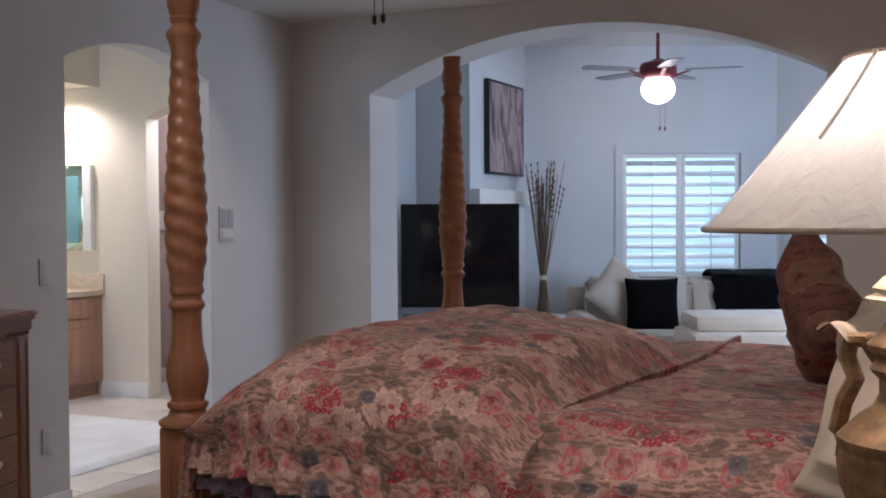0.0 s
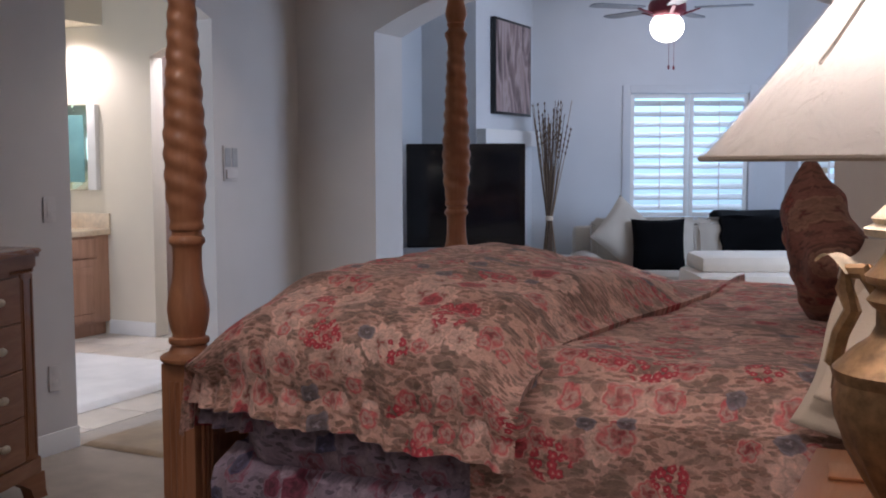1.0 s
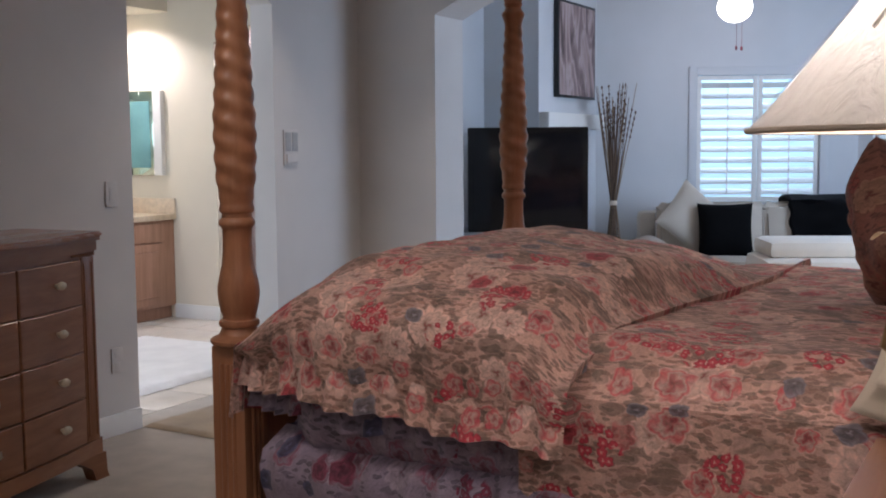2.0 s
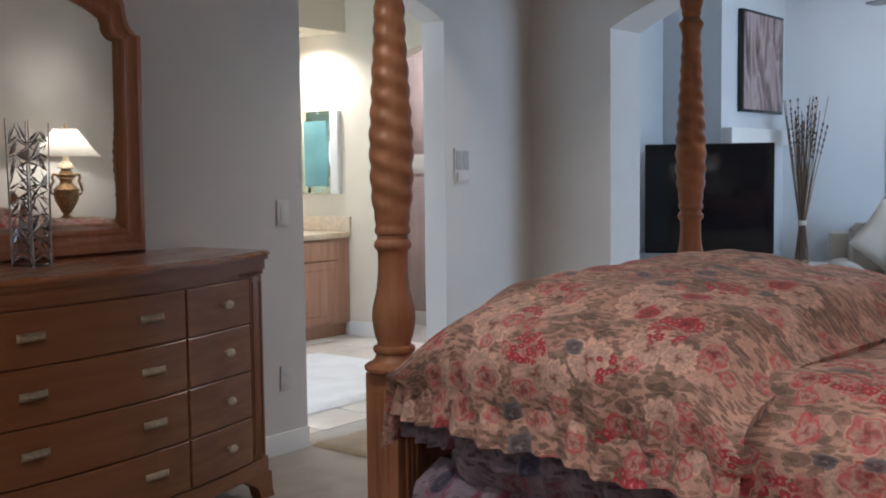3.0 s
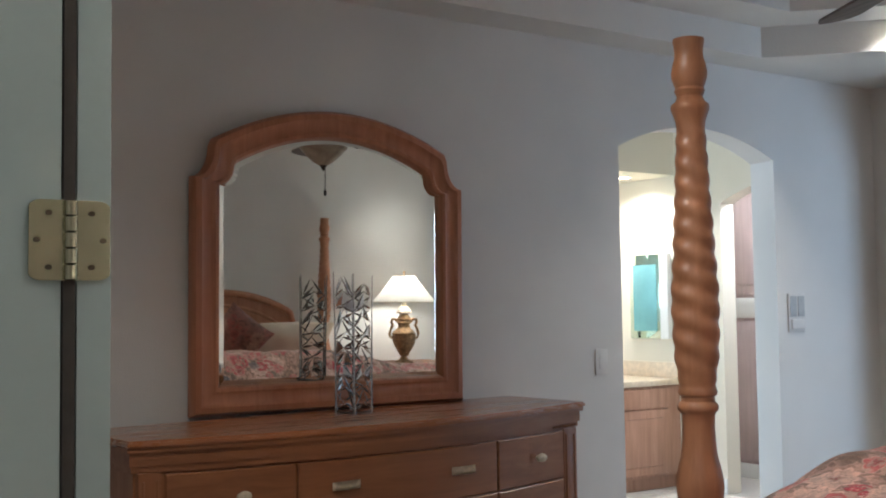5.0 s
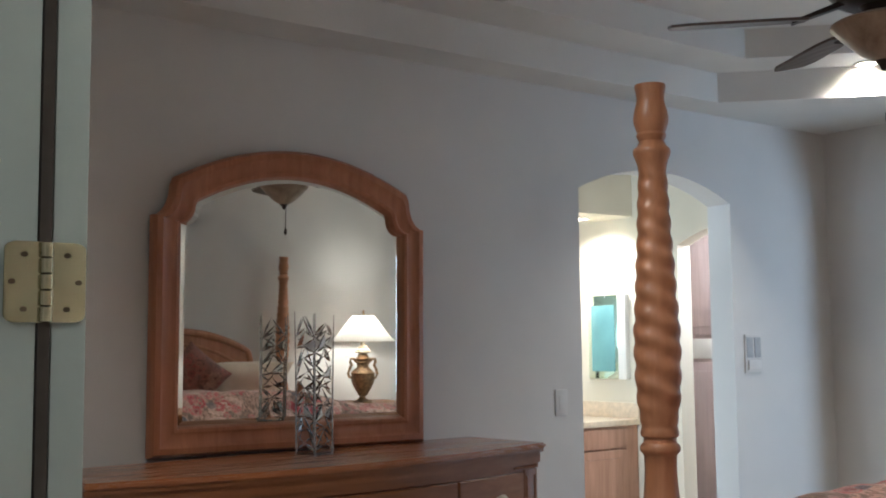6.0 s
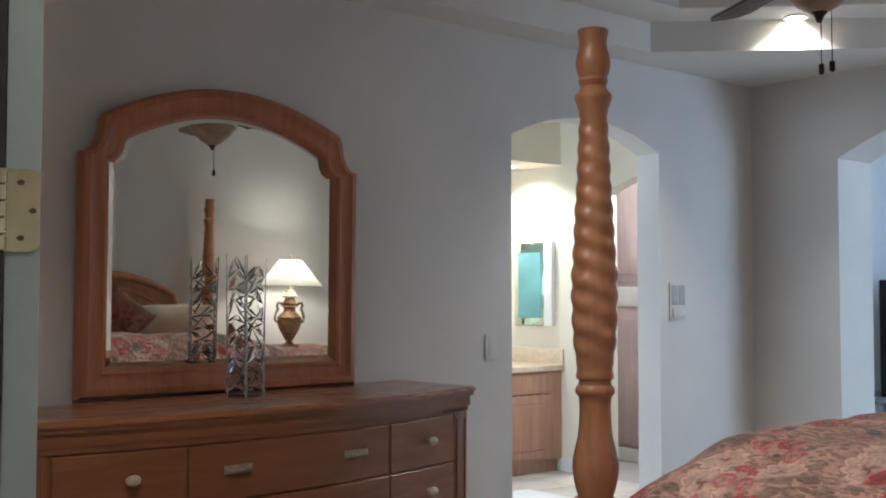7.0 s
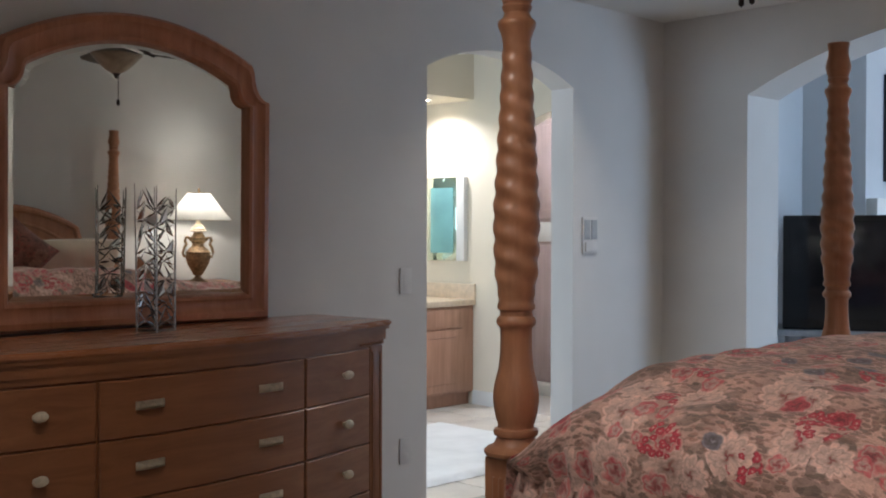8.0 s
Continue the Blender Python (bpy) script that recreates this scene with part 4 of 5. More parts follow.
def pull(parent, y, z, wide):
    x = front(y, 0.007)
    if wide:
        bm = bm_sheet(14, 8, lambda u, v: (x + 0.004 + 0.022 * math.sin(math.pi * min(1, 0.15 + 0.85 * v)) * (1 - abs(2 * u - 1) ** 4), y + (u - 0.5) * 0.105, z - 0.014 + 0.026 * v))
        bmesh.ops.solidify(bm, geom=bm.faces[:], thickness=0.003)
        part("cup_pull", bm, MAT_PULL, parent, "antique nickel cup pull")
    else:
        bm = bm_lathe([(0.008, 0.0), (0.006, 0.008), (0.006, 0.014), (0.015, 0.019), (0.019, 0.025), (0.017, 0.031), (0.010, 0.034), (0.0, 0.035)], 16)
        bmesh.ops.transform(bm, matrix=Matrix.Translation((x - 0.002, y, z)) @ Matrix.Diagonal((1.0, 1.35, 0.85, 1.0)) @ pose(0, 0, 0, 0, 90, 0), verts=bm.verts)
        part("knob", bm, MAT_PULL, parent, "antique nickel knob")


for z0, z1 in rows:
    for ci, (y0, y1) in enumerate(cols):
        dr = bowed(y0, y1, z0, z1, 0.006, 0.30)
        edges = [e for e in dr.edges if all(v.co.x > 0.35 for v in e.verts)]
        bmesh.ops.bevel(dr, geom=edges, offset=0.004, segments=1, affect="EDGES", clamp_overlap=True)
        d = part("drawer", dr, MAT_DRESS, dresser)
        zc = (z0 + z1) / 2 + 0.008
        if ci == 1:
            pull(d, 2.175, zc, True)
            pull(d, 2.65, zc, True)
        else:
            pull(d, (y0 + y1) / 2 + (0.02 if ci == 2 else 0.02), zc, False)

# ---- dresser mirror ----
MC = 2.502


def mirror_outline(inset):
    """Half-shouldered top: straight sides, a stepped shoulder and a segmental crown."""
    half, zb = 0.558 - inset, 1.002 + inset
    zs, sx, zc = 1.845 - inset * 0.25, 0.478 - inset * 0.85, 1.985 - inset * 0.8
    crown = 2.115 - inset
    pts = [(-half, zb), (half, zb), (half, zs)]
    for k in range(1, 7):
        a = radians(90 * k / 6)
        pts.append((half - (half - sx) * math.sin(a) * 0.85, zs + (zc - zs) * 0.8 * (1 - math.cos(a))))
    pts.append((sx, zc))
    for k in range(1, 24):
        u = 1 - 2 * k / 24
        pts.append((sx * u, zc + (crown - zc) * (1 - u * u)))
    left = [(-a, b) for a, b in pts[2:10]]
    return pts[:10] + pts[10:] + list(reversed(left))


def ring_mesh(levels):
    """Joins closed outlines (inset, x) into one moulded frame."""
    bm = bmesh.new()
    loops = [[bm.verts.new((x, MC + u, v)) for u, v in mirror_outline(i)] for i, x in levels]
    n = len(loops[0])
    for a, b in zip(loops, loops[1:] + loops[:1]):
        for i in range(n):
            j = (i + 1) % n
            bm.faces.new((a[i], a[j], b[j], b[i]))
    return bm


TILT = Matrix.Translation((0.03, 2.5, 1.0)) @ Matrix.Rotation(radians(-2.5), 4, "Z") @ Matrix.Rotation(radians(0.8), 4, "Y") @ Matrix.Translation((0, -2.5, -1.0))
dmir = thing("dresser_mirror", "shouldered mirror in an oak frame standing on the dresser", "mirror", TILT)
part("mirror_frame", ring_mesh([(0.0, 0.012), (0.0, 0.045), (0.012, 0.062), (0.032, 0.066), (0.045, 0.055), (0.072, 0.052), (0.085, 0.060), (0.096, 0.056), (0.104, 0.040), (0.104, 0.012)]), MAT_FRAME, dmir)
bm = bmesh.new()
bm.faces.new([bm.verts.new((0.036, MC + u, v)) for u, v in mirror_outline(0.122)])
part("glass", bm, MAT_MIRROR, dmir, "silvered mirror glass", smooth=False)
bm = bmesh.new()
la = [bm.verts.new((0.0325, MC + u, v)) for u, v in mirror_outline(0.103)]
lb = [bm.verts.new((0.036, MC + u, v)) for u, v in mirror_outline(0.122)]
for i in range(len(la)):
    j = (i + 1) % len(la)
    bm.faces.new((la[i], la[j], lb[j], lb[i]))
part("glass_bevel", bm, MAT_MIRROR, dmir, "bevelled mirror edge", smooth=False)
part("backing", bm_prism([(MC + u, v) for u, v in mirror_outline(0.02)], 0.010, 0.028, "x"), MAT_DARKWOOD, dmir)

# ---- openwork candle holder on the dresser ----
rng = random.Random(5)
candle = thing("candle_holder", "tall openwork candle holder of dark metal bars and mirror chips", "candle holder", pose(0.245, 2.48, 1.0, 0, 0, 18))
CW = 0.045
part("base", bm_box(-CW, -CW, 0.0, CW, CW, 0.006, 0.002), MAT_SMOKE, candle, "smoked glass foot")
for sx, sy in ((1, 1), (1, -1), (-1, 1), (-1, -1)):
    h = 0.49 + rng.uniform(-0.03, 0.02)
    part("upright", bm_tube([(CW * sx, CW * sy, 0.0), (CW * 1.03 * sx, CW * 1.03 * sy, h * 0.5), (CW * 1.1 * sx, CW * 1.1 * sy, h)], 0.0046, 5, taper=0.4), MAT_STEEL, candle)


def bar(p, q, w):
    """A faceted bar, widest at its middle and ridged along its outer side."""
    p, q = Vector(p), Vector(q)
    d = (q - p).normalized()
    out = Vector(((p.x + q.x) / 2, (p.y + q.y) / 2, 0)).normalized()
    s = d.cross(out).normalized()
    bm = bmesh.new()
    m = (p + q) / 2
    ends = [bm.verts.new(p), bm.verts.new(q)]
    ring = [bm.verts.new(v) for v in (m + s * w, m + out * w * 0.9, m - s * w, m - out * w * 0.4)]
    for k in range(4):
        a, b = ring[k], ring[(k + 1) % 4]
        bm.faces.new((ends[0], a, b))
        bm.faces.new((ends[1], b, a))
    return bm


def chip(corners, out):
    """A thin mirror chip set between three bars."""
    mid = sum(corners, Vector()) / 3
    tip = Vector((rng.uniform(-0.3, 0.3), rng.uniform(-0.3, 0.3), rng.uniform(-0.3, 0.3)))
    bm = bmesh.new()
    pts = [mid + (c - mid) * 0.72 for c in corners]
    a = [bm.verts.new(p + (out + tip) * (p - mid).dot(tip) * 0.8) for p in pts]
    b = [bm.verts.new(v.co - out * 0.0025) for v in a]
    bm.faces.new(a)
    bm.faces.new(list(reversed(b)))
    for k in range(3):
        bm.faces.new((a[k], b[k], b[(k + 1) % 3], a[(k + 1) % 3]))
    return bm


for face in range(4):
    rot = Matrix.Rotation(radians(90 * face), 4, "Z")
    grid = {}
    for r in range(9):
        for c in range(3):
            jit = 0.0 if r == 0 else 0.014
            side = (c - 1) * CW + (rng.uniform(-jit, jit) if c == 1 else 0.0)
            grid[r, c] = rot @ Vector((CW + (0.004 if c == 1 else 0.0), side, 0.012 + r * 0.050 + (0.022 if c == 1 else 0.0) + rng.uniform(-jit, jit)))
    out = rot @ Vector((1, 0, 0))
    for r in range(9):
        for c in range(2):
            a, b = grid[r, c], grid[r, c + 1]
            part("bar", bar(a, b, rng.uniform(0.0028, 0.0058)), MAT_STEEL, candle, smooth=False)
            if r < 8:
                d, e = grid[r + 1, c], grid[r + 1, c + 1]
                p, q = (a, e) if rng.random() < 0.5 else (b, d)
                part("bar", bar(p, q, rng.uniform(0.0028, 0.0058)), MAT_STEEL, candle, smooth=False)
                if rng.random() < 0.30 and r > 0:
                    part("mirror_chip", chip([a, b, d if p is b else e], out), MAT_CHIP, candle, "small mirror chip", smooth=False)
    peak = grid[8, 1] + Vector((0, 0, rng.uniform(0.02, 0.05)))
    for c in (0, 2):
        part("bar", bar(grid[8, c], peak, 0.005), MAT_STEEL, candle, smooth=False)

# ---- nightstands and urn lamps ----


def nightstand(x0, y0, y1, label):
    n = thing("nightstand", label, "nightstand", group="nightstands")
    x1, h = X_E - 0.02, 0.86
    part("body", bm_box(x0 + 0.02, y0 + 0.02, 0.06, x1, y1 - 0.02, h - 0.03, 0.006), MAT_DRESS_UP, n)
    part("top", bm_box(x0, y0, h - 0.03, x1, y1, h, 0.008), MAT_DRESS, n)
    part("plinth", bm_box(x0 + 0.01, y0 + 0.01, 0, x1, y1 - 0.01, 0.07, 0.006), MAT_DRESS, n)
    for k in range(3):
        z0 = 0.10 + k * 0.24
        d = part("drawer", bm_box(x0 + 0.006, y0 + 0.05, z0, x0 + 0.04, y1 - 0.05, z0 + 0.22, 0.005), MAT_DRESS, n)
        bm = bm_lathe([(0.008, 0), (0.006, 0.012), (0.017, 0.02), (0.014, 0.03), (0, 0.033)], 14)
        bmesh.ops.transform(bm, matrix=pose(x0 + 0.008, (y0 + y1) / 2, z0 + 0.11, 0, -90, 0), verts=bm.verts)
        part("knob", bm, MAT_PULL, d)
    return n


nightstand(3.52, 1.14, 2.08, "oak nightstand with three drawers beside the bed")
nightstand(3.66, 4.28, 5.05, "oak nightstand with three drawers on the far bed side")


def urn_lamp(x, y, watts, turn):
    L = thing("urn_lamp", "antique gold urn table lamp with a cream fabric shade", "table lamp", pose(x, y, 0.86, 0, 0, turn), group="bedside lamps")
    part("base", bm_lathe([(0.075, 0.0), (0.078, 0.006), (0.075, 0.016), (0.055, 0.024), (0.035, 0.034), (0.024, 0.046), (0.022, 0.058), (0.0, 0.06)], 28), MAT_GOLD, L)
    gad = lambda z, a: 1 + (0.035 * math.cos(14 * a) if z < 0.17 else 0.0)
    urn = [(0.018, 0.055), (0.030, 0.062), (0.036, 0.080), (0.052, 0.110), (0.068, 0.145), (0.078, 0.175), (0.081, 0.200), (0.078, 0.218), (0.081, 0.224), (0.081, 0.232), (0.074, 0.240), (0.060, 0.256), (0.046, 0.268), (0.040, 0.282), (0.040, 0.300), (0.046, 0.306), (0.050, 0.312), (0.044, 0.320), (0.040, 0.326), (0.050, 0.332), (0.052, 0.340), (0.042, 0.352), (0.034, 0.366), (0.030, 0.380), (0.0, 0.382)]
    urn = [(r * 1.14, z) for r, z in urn]
    part("urn", bm_lathe(urn, 56, twist=gad), MAT_GOLD, L)
    for s in (-1, 1):
        hp = [(s * 0.082, 0, 0.195), (s * 0.104, 0, 0.200), (s * 0.112, 0, 0.225), (s * 0.102, 0, 0.262), (s * 0.086, 0, 0.292), (s * 0.098, 0, 0.318), (s * 0.092, 0, 0.338), (s * 0.070, 0, 0.340), (s * 0.052, 0, 0.318)]
        h = part("handle", bm_tube(hp, 0.011, 8), MAT_GOLD, L, "leafy scrolled handle")
        bm = bm_sheet(8, 4, lambda u, v: (s * (0.085 + 0.055 * u), (v - 0.5) * 0.036 * (1 - u * u * 0.8), 0.335 + 0.022 * math.sin(u * 2.6) + 0.004 * abs(v - 0.5)))
        bmesh.ops.solidify(bm, geom=bm.faces[:], thickness=0.005)
        part("leaf", bm, MAT_GOLD_PALE, h, "pale gilt acanthus leaf")
    neck = [(0.026, 0.380), (0.060, 0.386), (0.062, 0.394), (0.050, 0.400), (0.054, 0.406), (0.044, 0.416), (0.036, 0.424), (0.040, 0.430), (0.022, 0.440), (0.020, 0.470), (0.026, 0.474), (0.026, 0.482), (0.012, 0.486), (0.012, 0.56)]
    part("neck", bm_lathe(neck, 28), MAT_GOLD_PALE, L, "pale gilt turned neck")
    prof = [(0.245, 0.474)] + [(0.245 - 0.16 * (k / 10) ** 0.94, 0.474 + 0.197 * k / 10) for k in range(1, 11)]
    bm = bmesh.new()
    steps = 64
    rings = []
    for r, z in prof:
        rings.append([bm.verts.new((r * math.cos(2 * math.pi * i / steps), r * math.sin(2 * math.pi * i / steps), z)) for i in range(steps)])
    for a, b in zip(rings, rings[1:]):
        for i in range(steps):
            bm.faces.new((a[i], a[(i + 1) % steps], b[(i + 1) % steps], b[i]))
    sh = part("shade", bm, MAT_SHADE, L, "cream fabric shade still in its clear wrapping")
    film = bmesh.new()
    frings = []
    for r, z in prof:
        loose = 0.006 * max(0.0, 1 - (z - 0.474) / 0.197) ** 1.5
        ring = []
        for i in range(3 * steps):
            a = 2 * math.pi * i / (3 * steps)
            k = r + 0.004 + loose * max(0.0, noise.noise(Vector((9 * math.cos(a), 9 * math.sin(a), z * 3))))
            ring.append(film.verts.new((k * math.cos(a), k * math.sin(a), z)))
        frings.append(ring)
    for a, b in zip(frings, frings[1:]):
        for i in range(3 * steps):
            film.faces.new((a[i], a[(i + 1) % (3 * steps)], b[(i + 1) % (3 * steps)], b[i]))
    part("wrapping", film, MAT_FILM, sh, "clear crinkled plastic film")
    seam = [((r + 0.007) * math.cos(radians(86 + 3 * (z - 0.6) * 20)), (r + 0.007) * math.sin(radians(86 + 3 * (z - 0.6) * 20)), z) for r, z in prof[5:]]
    part("film_seam", bm_tube(seam, 0.0022, 5), MAT_SHADE, sh, "overlapping seam of the plastic film")
    for r, z in ((0.245, 0.474), (0.085, 0.671)):
        part("shade_trim", bm_tube([(r * math.cos(2 * math.pi * i / 40), r * math.sin(2 * math.pi * i / 40), z) for i in range(41)], 0.0035, 6), MAT_CREAM, sh)
    part("finial", bm_lathe([(0.004, 0.66), (0.012, 0.675), (0.006, 0.69), (0.011, 0.702), (0.0, 0.715)], 14), MAT_GOLD, L)
    point_lamp("bedside_bulb", (x, y, 0.86 + 0.575), watts, WARM, 0.045)
    return L


urn_lamp(3.685, 1.56, 9, 150)
urn_lamp(3.80, 4.66, 12, 120)
coaster = thing("coaster", "thin square leather coaster on the nightstand", "coaster", pose(3.60, 1.93, 0.86, 0, 0, 6))
part("pad", bm_box(-0.045, -0.04, 0.0, 0.045, 0.04, 0.006, 0.002), MAT_DRESS, coaster)
clock = thing("clock_radio", "small silver clock with dark sides on the nightstand", "clock", pose(3.70, 1.78, 0.86))
part("case", bm_box(-0.05, -0.04, 0.0, 0.05, 0.04, 0.06, 0.006), MAT_SILVER, clock)
part("face", bm_box(-0.052, -0.03, 0.008, -0.0495, 0.03, 0.052, 0.001), MAT_TV, clock)

# ---- ceiling fan of the bedroom ----


def ceiling_fan(x, y, z_fin, ceil, blades, reach, turn, dark, blade_mat, globe, label):
    f = thing("ceiling_fan", label, "ceiling fan", pose(x, y, z_fin, 0, 0, turn))
    top = ceil - z_fin
    part("canopy", bm_lathe([(0.0, top), (0.07, top), (0.065, top - 0.03), (0.03, top - 0.06), (0.0, top - 0.06)], 24), dark, f)
    part("rod", bm_lathe([(0.013, top - 0.05), (0.013, 0.30)], 12), dark, f)
    part("motor", bm_lathe([(0.0, 0.34), (0.03, 0.335), (0.07, 0.315), (0.125, 0.30), (0.14, 0.27), (0.14, 0.225), (0.12, 0.20), (0.09, 0.185), (0.0, 0.18)], 32), dark, f)
    if globe:
        prof = [(0.0, 0.0)] + [(0.125 * math.sin(math.pi * k / 12 * 0.80), 0.11 - 0.11 * math.cos(math.pi * k / 12 * 0.80)) for k in range(1, 13)]
        part("globe", bm_lathe(prof, 32), MAT_GLOBE, f, "glowing frosted glass globe")
    else:
        bowl = [(0.0, 0.026), (0.025, 0.030), (0.060, 0.050), (0.100, 0.088), (0.128, 0.118), (0.137, 0.128), (0.136, 0.134), (0.120, 0.142), (0.070, 0.158), (0.045, 0.165), (0.0, 0.165)]
        part("neck", bm_lathe([(0.042, 0.15), (0.044, 0.165), (0.06, 0.185)], 24), dark, f)
        part("bowl", bm_lathe(bowl, 36), MAT_ALABASTER, f, "unlit amber alabaster glass bowl")
        part("finial", bm_lathe([(0.0, 0.0), (0.008, 0.004), (0.012, 0.016), (0.024, 0.030), (0.030, 0.042), (0.0, 0.044)], 18), dark, f)
    lift, tip = (0.247, 4) if globe else (0.157, -11)
    for k in range(blades):
        a = 360 * k / blades
        arm = bm_prism([(0.10, 0.188), (0.24, lift - 0.012), (0.24, lift - 0.004), (0.10, 0.205)], -0.014, 0.014, "y")
        bmesh.ops.transform(arm, matrix=pose(0, 0, 0, 0, 0, a), verts=arm.verts)
        ir = part("blade_iron", arm, dark, f)
        out = [(0.20, -0.045), (0.26, -0.060), (reach - 0.06, -0.070), (reach - 0.01, -0.050), (reach, 0.0), (reach - 0.01, 0.050), (reach - 0.06, 0.070), (0.26, 0.060), (0.20, 0.045)]
        bm = bm_prism(out, -0.004, 0.004, "z")
        bmesh.ops.transform(bm, matrix=pose(0, 0, 0, 0, 0, a) @ pose(0, 0, lift, tip, 0, 0), verts=bm.verts)
        part("blade", bm, blade_mat, f)
    for px, py, ln, r in (((0.05, 0.02, 0.19, 0.008), (0.02, -0.05, 0.19, 0.008)) if globe else ((0.0, 0.012, 0.165, 0.008), (0.028, 0.018, 0.16, 0.008))):
        z0 = 0.055 if not globe else 0.02
        ch = part("pull_chain", bm_tube([(px, py, z0), (px, py, z0 - ln)], 0.0016, 5), dark, f)
        part("chain_knob", bm_lathe([(0.0, z0 - ln - 0.035), (r, z0 - ln - 0.028), (r, z0 - ln - 0.004), (0.0, z0 - ln)], 10, px, py), dark, ch)
    return f


ceiling_fan(2.04, 3.26, 2.113, 2.86, 5, 0.58, 8, MAT_FANDARK, MAT_BLADE, False, "dark bronze ceiling fan with an amber glass bowl")

# recessed lamps in the tray and over the vanity


def downlight(x, y, z):
    d = thing("recessed_light", "small round recessed ceiling light, switched on", "ceiling light", pose(x, y, z), group="recessed lights")
    part("trim_ring", bm_lathe([(0.062, 0.004), (0.060, -0.004), (0.045, -0.004), (0.042, 0.004)], 24), MAT_TRIM, d)
    part("lens", bm_lathe([(0.0, 0.002), (0.042, 0.002)], 20), MAT_SPOT, d, "glowing lens")
    return d


# fixtures for the visible tray spot and the three added out of view
for sx, sy in TRAY_SPOTS:
    downlight(sx, sy, 2.716)
downlight(-2.53, 6.43, 2.376)

# ---- wall fittings ----
outlet = thing("outlet_plate", "ivory plastic wall outlet plate", "outlet", pose(0.0, 3.885, 0.35))
part("plate", bm_box(0, -0.036, -0.058, 0.006, 0.036, 0.058, 0.002), MAT_PLASTIC, outlet)
for dz in (-0.024, 0.024):
    part("socket", bm_box(0.005, -0.017, dz - 0.014, 0.0066, 0.017, dz + 0.014, 0.0005), MAT_PLASTIC, outlet)
switch = thing("light_switch", "ivory plastic light switch plate", "switch", pose(0.0, 3.885, 1.12))
part("plate", bm_box(0, -0.036, -0.058, 0.006, 0.036, 0.058, 0.002), MAT_PLASTIC, switch)
part("rocker", bm_box(0.005, -0.016, -0.032, 0.0075, 0.016, 0.032, 0.001), MAT_PLASTIC, switch)
panel = thing("wall_control_panel", "grey and ivory intercom panel on the wall", "control panel", pose(0.0, 5.24, 1.325))
part("plate", bm_box(0, -0.066, -0.10, 0.010, 0.066, 0.10, 0.004), MAT_PLASTIC, panel)
part("left_screen", bm_box(0.009, -0.056, -0.02, 0.014, -0.006, 0.086, 0.002), MAT_LCD, panel, "grey display")
part("right_screen", bm_box(0.009, 0.006, -0.02, 0.014, 0.056, 0.086, 0.002), MAT_LCD, panel, "grey display")
part("speaker", bm_box(0.009, -0.05, -0.085, 0.020, 0.05, -0.035, 0.004), MAT_PLASTIC, panel)

# ---- bathroom ----
for i in range(6):
    for j in range(7):
        x0, y0 = -2.56 + i * 0.40, 3.9 + j * 0.40
        if i + j == 0:
            t = bm_box(0.002, 0.002, -0.012, 0.394, 0.394, 0.0, 0.002)
            tile = mesh_object("tile", t, MAT_TILE)
            tile_mesh = tile.data
        else:
            tile = new("tile", tile_mesh)
        tile.location = (x0, y0, 0.0)
        tile.parent = bpy.data.objects["floor_bath"]


def shag(name, x0, y0, x1, y1, thick, mat, label, turn=0.0):
    cx, cy = (x0 + x1) / 2, (y0 + y1) / 2

    def f(u, v):
        e = min(u, 1 - u, v, 1 - v)
        rag = 0.012 * noise.noise(Vector((u * 40, v * 40, 2)))
        return (x0 - cx + (x1 - x0) * u + rag, y0 - cy + (y1 - y0) * v + rag, 0.003 + thick * smooth(0, 0.03, e) + 0.006 * noise.noise(Vector((u * 60, v * 60, 5))) * smooth(0, 0.03, e))
    ob = mesh_object(name, bm_sheet(60, 60, f), mat)
    ob.matrix_world = pose(cx, cy, 0, 0, 0, turn)
    return tagged(ob, label, "rug")


shag("bath_mat", -1.75, 4.35, -0.47, 5.85, 0.03, MAT_SHAG, "thick white shag bath mat on the tiles")
shag("tan_rug", 0.03, 4.02, 0.62, 5.06, 0.014, MAT_TANRUG, "tan woven rug on the carpet before the bathroom", -2)

VX = -2.25
vanity = thing("bathroom_vanity", "pale oak bathroom vanity cabinet with panelled doors", "vanity")
part("carcass", bm_box(-2.95, 4.2, 0.10, VX, YB - 0.002, 0.775, 0.003), MAT_VANITY, vanity)
part("toe_kick", bm_box(-2.95, 4.2, 0.0, VX - 0.05, YB - 0.002, 0.10), MAT_VANITY, vanity)
for y0, y1 in ((6.02, 6.56), (5.46, 5.99), (4.90, 5.43), (4.34, 4.87)):
    dr = part("drawer_front", bm_box(VX, y0, 0.615, VX + 0.018, y1, 0.755, 0.004), MAT_VANITY, vanity)
    dd = part("door", bm_box(VX, y0, 0.125, VX + 0.018, y1, 0.60, 0.004), MAT_VANITY, vanity)
    for a in ((y0 + 0.06, 0.185, y1 - 0.06, 0.54),):
        part("raised_panel", bm_box(VX + 0.012, a[0], a[1], VX + 0.026, a[2], a[3], 0.010), MAT_VANITY, dd)
counter = thing("vanity_counter", "beige stone vanity counter with backsplash", "countertop")
part("slab", bm_box(-2.95, 4.18, 0.777, VX + 0.03, YB - 0.002, 0.82, 0.006), MAT_STONE, counter)
part("side_splash", bm_box(-2.93, YB - 0.022, 0.82, VX + 0.03, YB - 0.002, 0.94, 0.003), MAT_STONE, counter)
part("back_splash", bm_box(-2.95, 4.18, 0.82, -2.93, YB - 0.002, 0.94, 0.003), MAT_STONE, counter)
